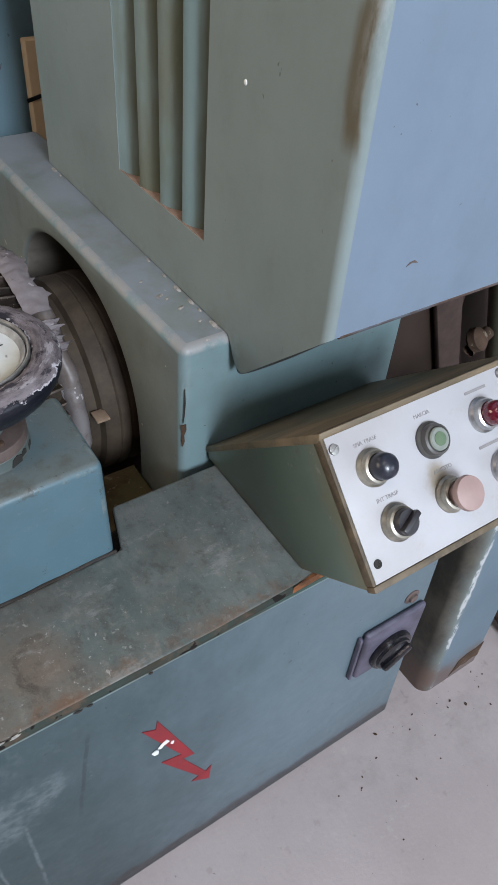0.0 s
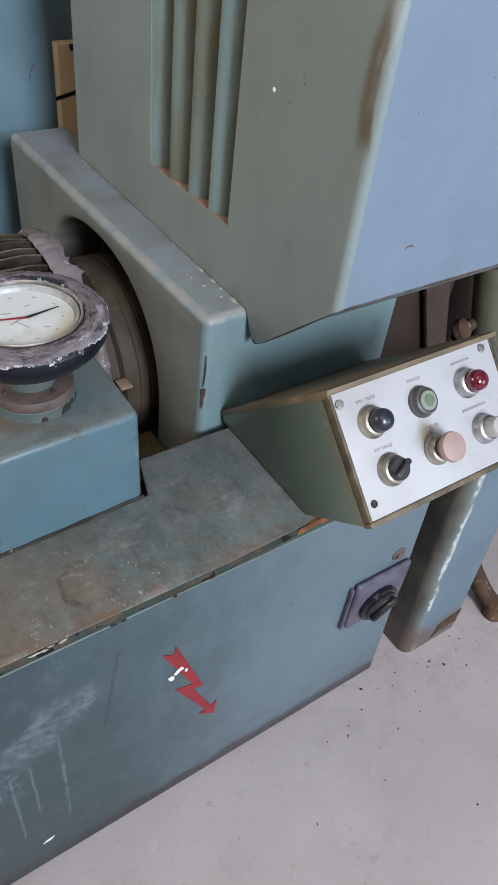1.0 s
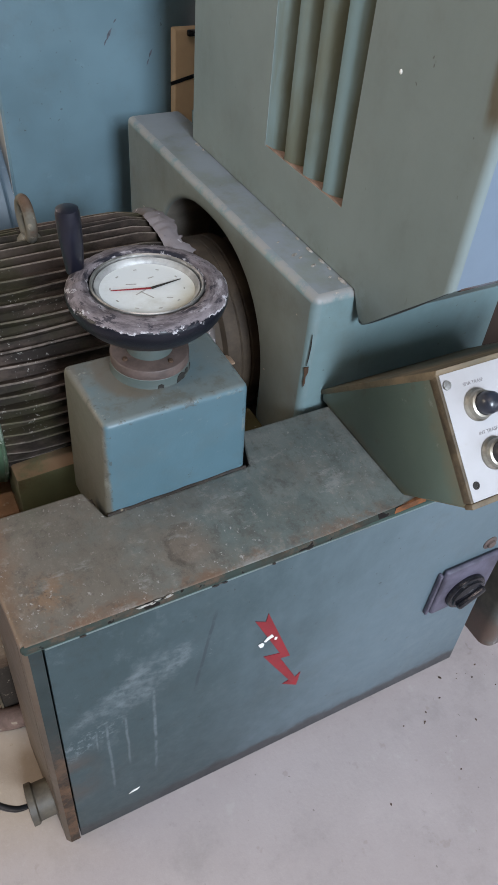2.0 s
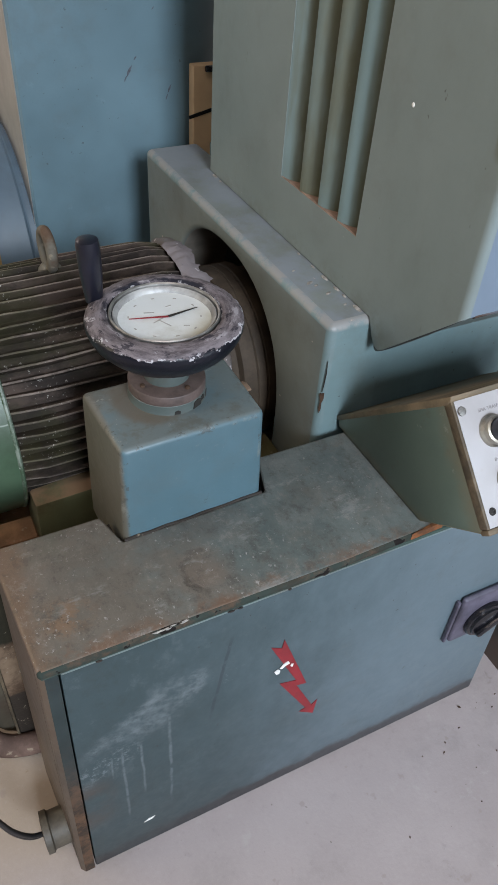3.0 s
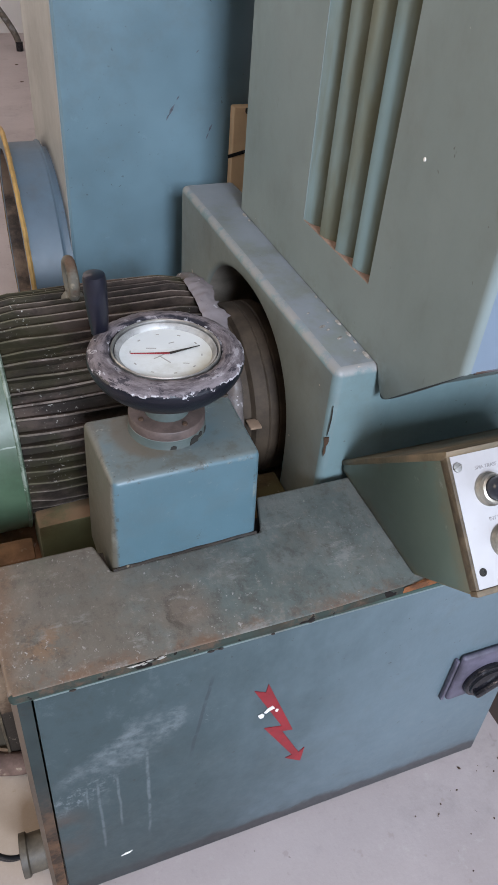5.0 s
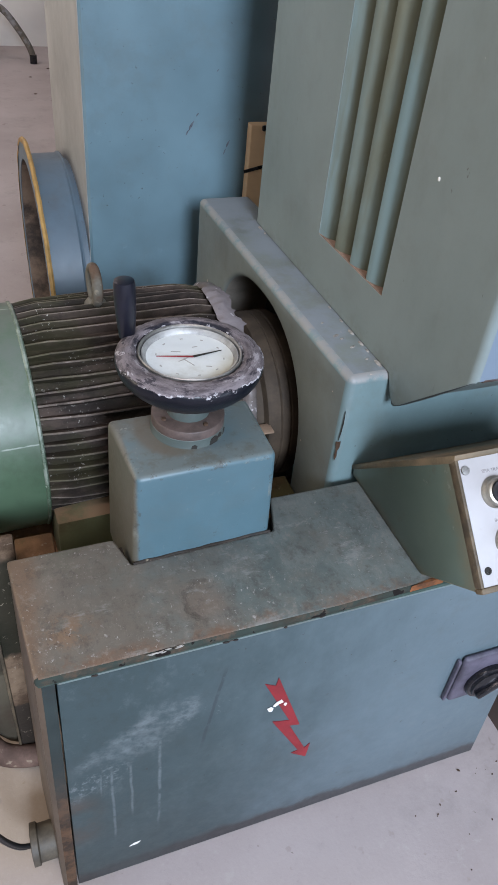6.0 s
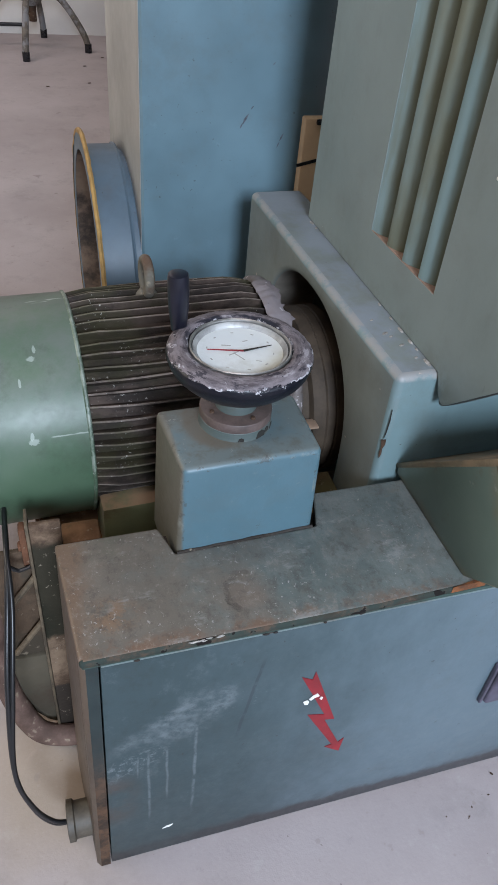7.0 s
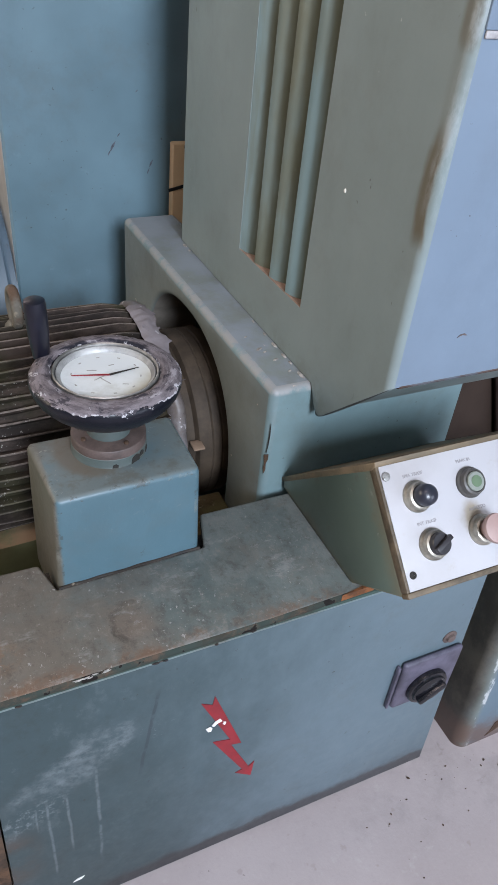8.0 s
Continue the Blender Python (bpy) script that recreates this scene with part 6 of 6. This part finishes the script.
part("rust_mark", prism([(0.392, 0.7685), (0.395, 0.7715), (0.400, 0.7722), (0.404, 0.7695), (0.401, 0.7698), (0.398, 0.7706), (0.395, 0.7700)], "y", GY0 - 0.0005, GY0 + 0.001), m_collar, guard, "brown rusted chip")
part("upper_panel", box(GX0 + CR, GX1, GY0 - 0.0022, GY0 + 0.002, 1.024, GZ1, 0.001), m_guard_front, guard, "lapped upper front sheet with a worn lower edge")
part("lap_edge", box(GX0 + CR + 0.001, GX1, GY0 - 0.0026, GY0 - 0.0002, 1.0185, 1.0238, 0.001), m_primer_pale, guard, "pale worn lap edge")
part("paint_fleck", moved(lathe([(0, 0.0010), (0.0014, 0.0007), (0.0019, 0)], None, 10), pose(GX0, 0.576, 0.868, 0, -90, 0) @ Matrix.Diagonal((1.2, 1.1, 1, 1))), m_white_chip, guard, "white paint fleck")


# ---- the leg and the parts beyond it ----
leg = thing("support_leg", (0.67, 0.42, 0), "grimy blue box-section support leg on the floor", "leg")
leg_outline = [(0.597, 0.475)] + [(0.617 - 0.020 * math.cos(math.pi / 2 * k / 10), 0.407 - 0.020 * math.sin(math.pi / 2 * k / 10)) for k in range(11)] + [(0.714, 0.387), (0.7215, 0.394), (0.7215, 0.475)]
leg_bm = prism(leg_outline, "z", 0.0, 0.54)
for v in leg_bm.verts:
    v.co.x -= 0.068 * v.co.z   # the leg leans in towards the machine
part("leg_body", leg_bm, m_leg, leg, "scratched blue plate with a rounded oily edge")
part("kick_notch", flat_outline([(0.652, 0.010), (0.659, 0.024), (0.662, 0.044), (0.678, 0.053), (0.698, 0.052), (0.713, 0.060), (0.714, 0.018), (0.700, 0.024), (0.686, 0.018), (0.672, 0.021)], 0.387, 0.0008), m_rust_dark, leg, "dark rusted patch at the foot")
bracket = thing("rusty_bracket", (0.80, 0.38, 0), "brown rusty bracket with a round foot", "bracket")
part("arm", tube([(0.770, 0.455, 0.115), (0.784, 0.425, 0.066), (0.795, 0.400, 0.034), (0.800, 0.382, 0.022)], 0.0165, 14), m_rust_dark, bracket)
part("foot", lathe([(0, 0), (0.0185, 0), (0.0200, 0.004), (0.0195, 0.020), (0.015, 0.028), (0, 0.031)], pose(0.800, 0.370, 0), 24), m_rust, bracket)
posts = thing("rear_posts", (0.72, 0.68, 0), "dark brown steel posts behind the guard", "machine post")
part("post", prism([(0.679, 0.575), (0.733, 0.570), (0.800, 0.36), (0.760, 0.36)], "y", 0.640, 0.650, 0.003), m_pillar, posts, "dusty pinkish-brown pillar")
part("post", tube([(0.822, 0.665, 0.66), (0.862, 0.665, 0.55), (0.907, 0.665, 0.43), (0.962, 0.665, 0.28)], 0.030, 20), m_olive, posts, "round olive post")
part("collar", tube([(0.838, 0.665, 0.615), (0.858, 0.665, 0.560)], 0.040, 24), m_pillar, posts)
part("clamp", join(lathe([(0, -0.010), (0.013, -0.010), (0.018, -0.005), (0.018, 0.006), (0.011, 0.012), (0, 0.013)], pose(0.797, 0.634, 0.452, 50, 0, 20), 14), lathe([(0.009, -0.024), (0.010, 0.024), (0, 0.025)], pose(0.812, 0.640, 0.440, 0, 70, 10), 14)), m_rust_dark, posts, "oily dark clamp bolt")
part("side_plate", box(0.559, 0.770, 0.656, 0.664, 0, 0.71, 0.001), m_backplate, posts, "dark olive-brown plate")
# Backing sheet added so that the gaps between the posts stay dark.
part("gap_backing", box(0.557, 1.5, 0.74, 0.76, 0, 1.0), m_backplate, posts)


# ---- behind: extractor with its duct, carton, stool ----
EX0, EX1, EY0, EY1 = 0.098, 0.374, 1.225, 1.62
extractor = thing("dust_extractor", (0.25, 1.4, 0), "blue steel extractor housing with an open duct collar", "extractor")
ER = 0.115   # wide rounding of the front corner
shell = [(EX0, EY1), (EX0, EY0 + 0.004), (EX0 + 0.004, EY0)] + [(EX1 - 0.020 + ER * math.sin(math.pi / 2 * k / 20), EY0 + ER - ER * math.cos(math.pi / 2 * k / 20)) for k in range(21)] + [(EX1 - 0.020 + ER, EY1)]
part("housing", prism(shell, "z", 0.0, 2.1), m_body, extractor)
# Thin pale sheet added over the side to show the reflected wall light.
part("lit_side_skin", box(EX0 - 0.0009, EX0 - 0.0003, EY0 + 0.004, EY1 - 0.006, 0.0, 2.09), m_pale, extractor, "housing side, pale grey with wall light")
for mx, mz, mh, mw in ((0.2767, 0.7297, 0.0085, 0.0042), (0.2700, 0.7187, 0.0048, 0.0022), (0.2871, 0.7477, 0.0032, 0.0022), (0.3440, 0.6990, 0.0065, 0.0028), (0.3390, 0.6862, 0.0050, 0.0018), (0.3188, 0.8153, 0.0022, 0.0018)):
    part("paint_scratch", prism([(mx - mw, mz - mh), (mx - 0.2 * mw, mz - 0.5 * mh), (mx + 0.5 * mw, mz), (mx + 1.2 * mw, mz + mh), (mx, mz + 0.5 * mh), (mx - 0.8 * mw, mz - 0.1 * mh)], "y", EY0 - 0.0005, EY0 + 0.001), m_chip_brown, extractor, "dark brown scratch in the paint")
DY, DZ = 1.42, 0.385
collar = part("duct_collar", lathe([(0.205, -0.002), (0.205, 0.010), (0.2345, 0.012), (0.2355, 0.015), (0.2325, 0.018), (0.232, 0.072), (0.260, 0.074), (0.260, 0.080), (0.222, 0.080), (0.222, 0.0)], pose(EX0, DY, DZ, 0, -90, 0), 72), m_duct, extractor, "glossy blue duct collar")
flange_bm = lathe([(0.2602, 0.0735), (0.2625, 0.0770), (0.2602, 0.0812), (0.2530, 0.0812)], pose(EX0, DY, DZ, 0, -90, 0), 160)
for v in flange_bm.verts:
    v.co.x -= 0.0009 * noise.noise(v.co * 40) + 0.0009 * noise.noise(v.co * 110)
part("flange_edge", flange_bm, m_yellow, collar, "chipped ochre flange edge")
part("duct_throat", lathe([(0.0, 0.002), (0.219, 0.002), (0.2205, 0.079)], pose(EX0, DY, DZ, 0, -90, 0), 48), m_throat, collar, "dirty dark duct throat")

carton = thing("cardboard_box", (0.55, 1.21, 0), "flattened brown cardboard carton standing behind the machine", "cardboard box")
part("carton_body", box(0.375, 0.74, 1.197, 1.218, 0, 0.738, 0.003), m_card, carton)
part("carton_tape", moved(box(-0.12, 0.065, -0.0015, -0.0002, -0.0028, 0.0028), pose(0.484, 1.197, 0.687, 0, -13, 0)), m_black, carton, "dark band round the carton")
part("grip", join(box(0.408, 0.430, 1.190, 1.1968, 0.690, 0.730, 0.003), box(0.393, 0.412, 1.188, 1.1965, 0.729, 0.7385, 0.003)), m_black, carton, "dark hand hole in the carton")

SX, SY = 0.105, 5.092
stool = thing("swivel_stool", (SX, SY, 0), "grey steel stool base with splayed bent legs", "stool")
part("hub", lathe([(0, 0.235), (0.035, 0.235), (0.062, 0.262), (0.066, 0.30), (0.050, 0.325), (0, 0.33)], pose(SX, SY, 0), 24), m_stool, stool)
part("column", lathe([(0.022, 0.15), (0.024, 0.24), (0.026, 0.32), (0.026, 0.62), (0, 0.62)], pose(SX, SY, 0), 20), m_rust_dark, stool)
for k in range(4):
    a = math.radians(257 + 90 * k)
    c, s = math.cos(a), math.sin(a)
    bent = part("leg", tube([(SX + q * c, SY + q * s, z) for q, z in ((0.04, 0.285), (0.10, 0.305), (0.17, 0.275), (0.24, 0.19), (0.30, 0.09), (0.318, 0.03))], 0.0185, 12), m_stool, stool)
    part("rubber_foot", lathe([(0, 0), (0.021, 0), (0.022, 0.05), (0, 0.05)], pose(SX + 0.318 * c, SY + 0.318 * s, 0), 16), m_black, bent)
skirting = thing("wall_cable", (-0.3, 5.48, 0.05), "black cable run low along the white wall", "cable")
part("cable_run", tube([(-0.9, 5.488, 0.05), (-0.4, 5.488, 0.052), (0.07, 5.488, 0.055)], 0.011, 8), m_cable, skirting)

# ---- litter on the floor ----
rnd = random.Random(7)
bits = bmesh.new()
for k in range(70):
    near = k < 44
    x, y = (rnd.gauss(0.66, 0.12), 0.385 - abs(rnd.gauss(0, 0.055))) if near else (rnd.uniform(-0.6, 1.2), rnd.uniform(-0.3, 0.36))
    if y > 0.375 and 0.60 < x < 0.75:
        y = 0.37
    size = rnd.uniform(0.0004, 0.0014) * (1.7 if rnd.random() < 0.12 else 1)
    m = pose(x, y, size * 0.35, rnd.uniform(-20, 20), rnd.uniform(-20, 20), rnd.uniform(0, 360)) @ Matrix.Diagonal((rnd.uniform(0.8, 2.2), 1, 0.5, 1))
    bmesh.ops.create_icosphere(bits, subdivisions=1, radius=size, matrix=m)
# These four flat bits stand for brown stains on the far floor.
for x, y in ((0.113, 4.252), (0.354, 4.687), (0.483, 4.896), (0.338, 4.326)):
    bmesh.ops.create_icosphere(bits, subdivisions=1, radius=0.008, matrix=pose(x, y, 0.002, 0, 0, 40 * x) @ Matrix.Diagonal((1.4, 0.8, 0.3, 1)))
tagged(part("floor_litter", bits, m_rust_dark), "small dark chips scattered on the concrete", "litter", kind="stuff")
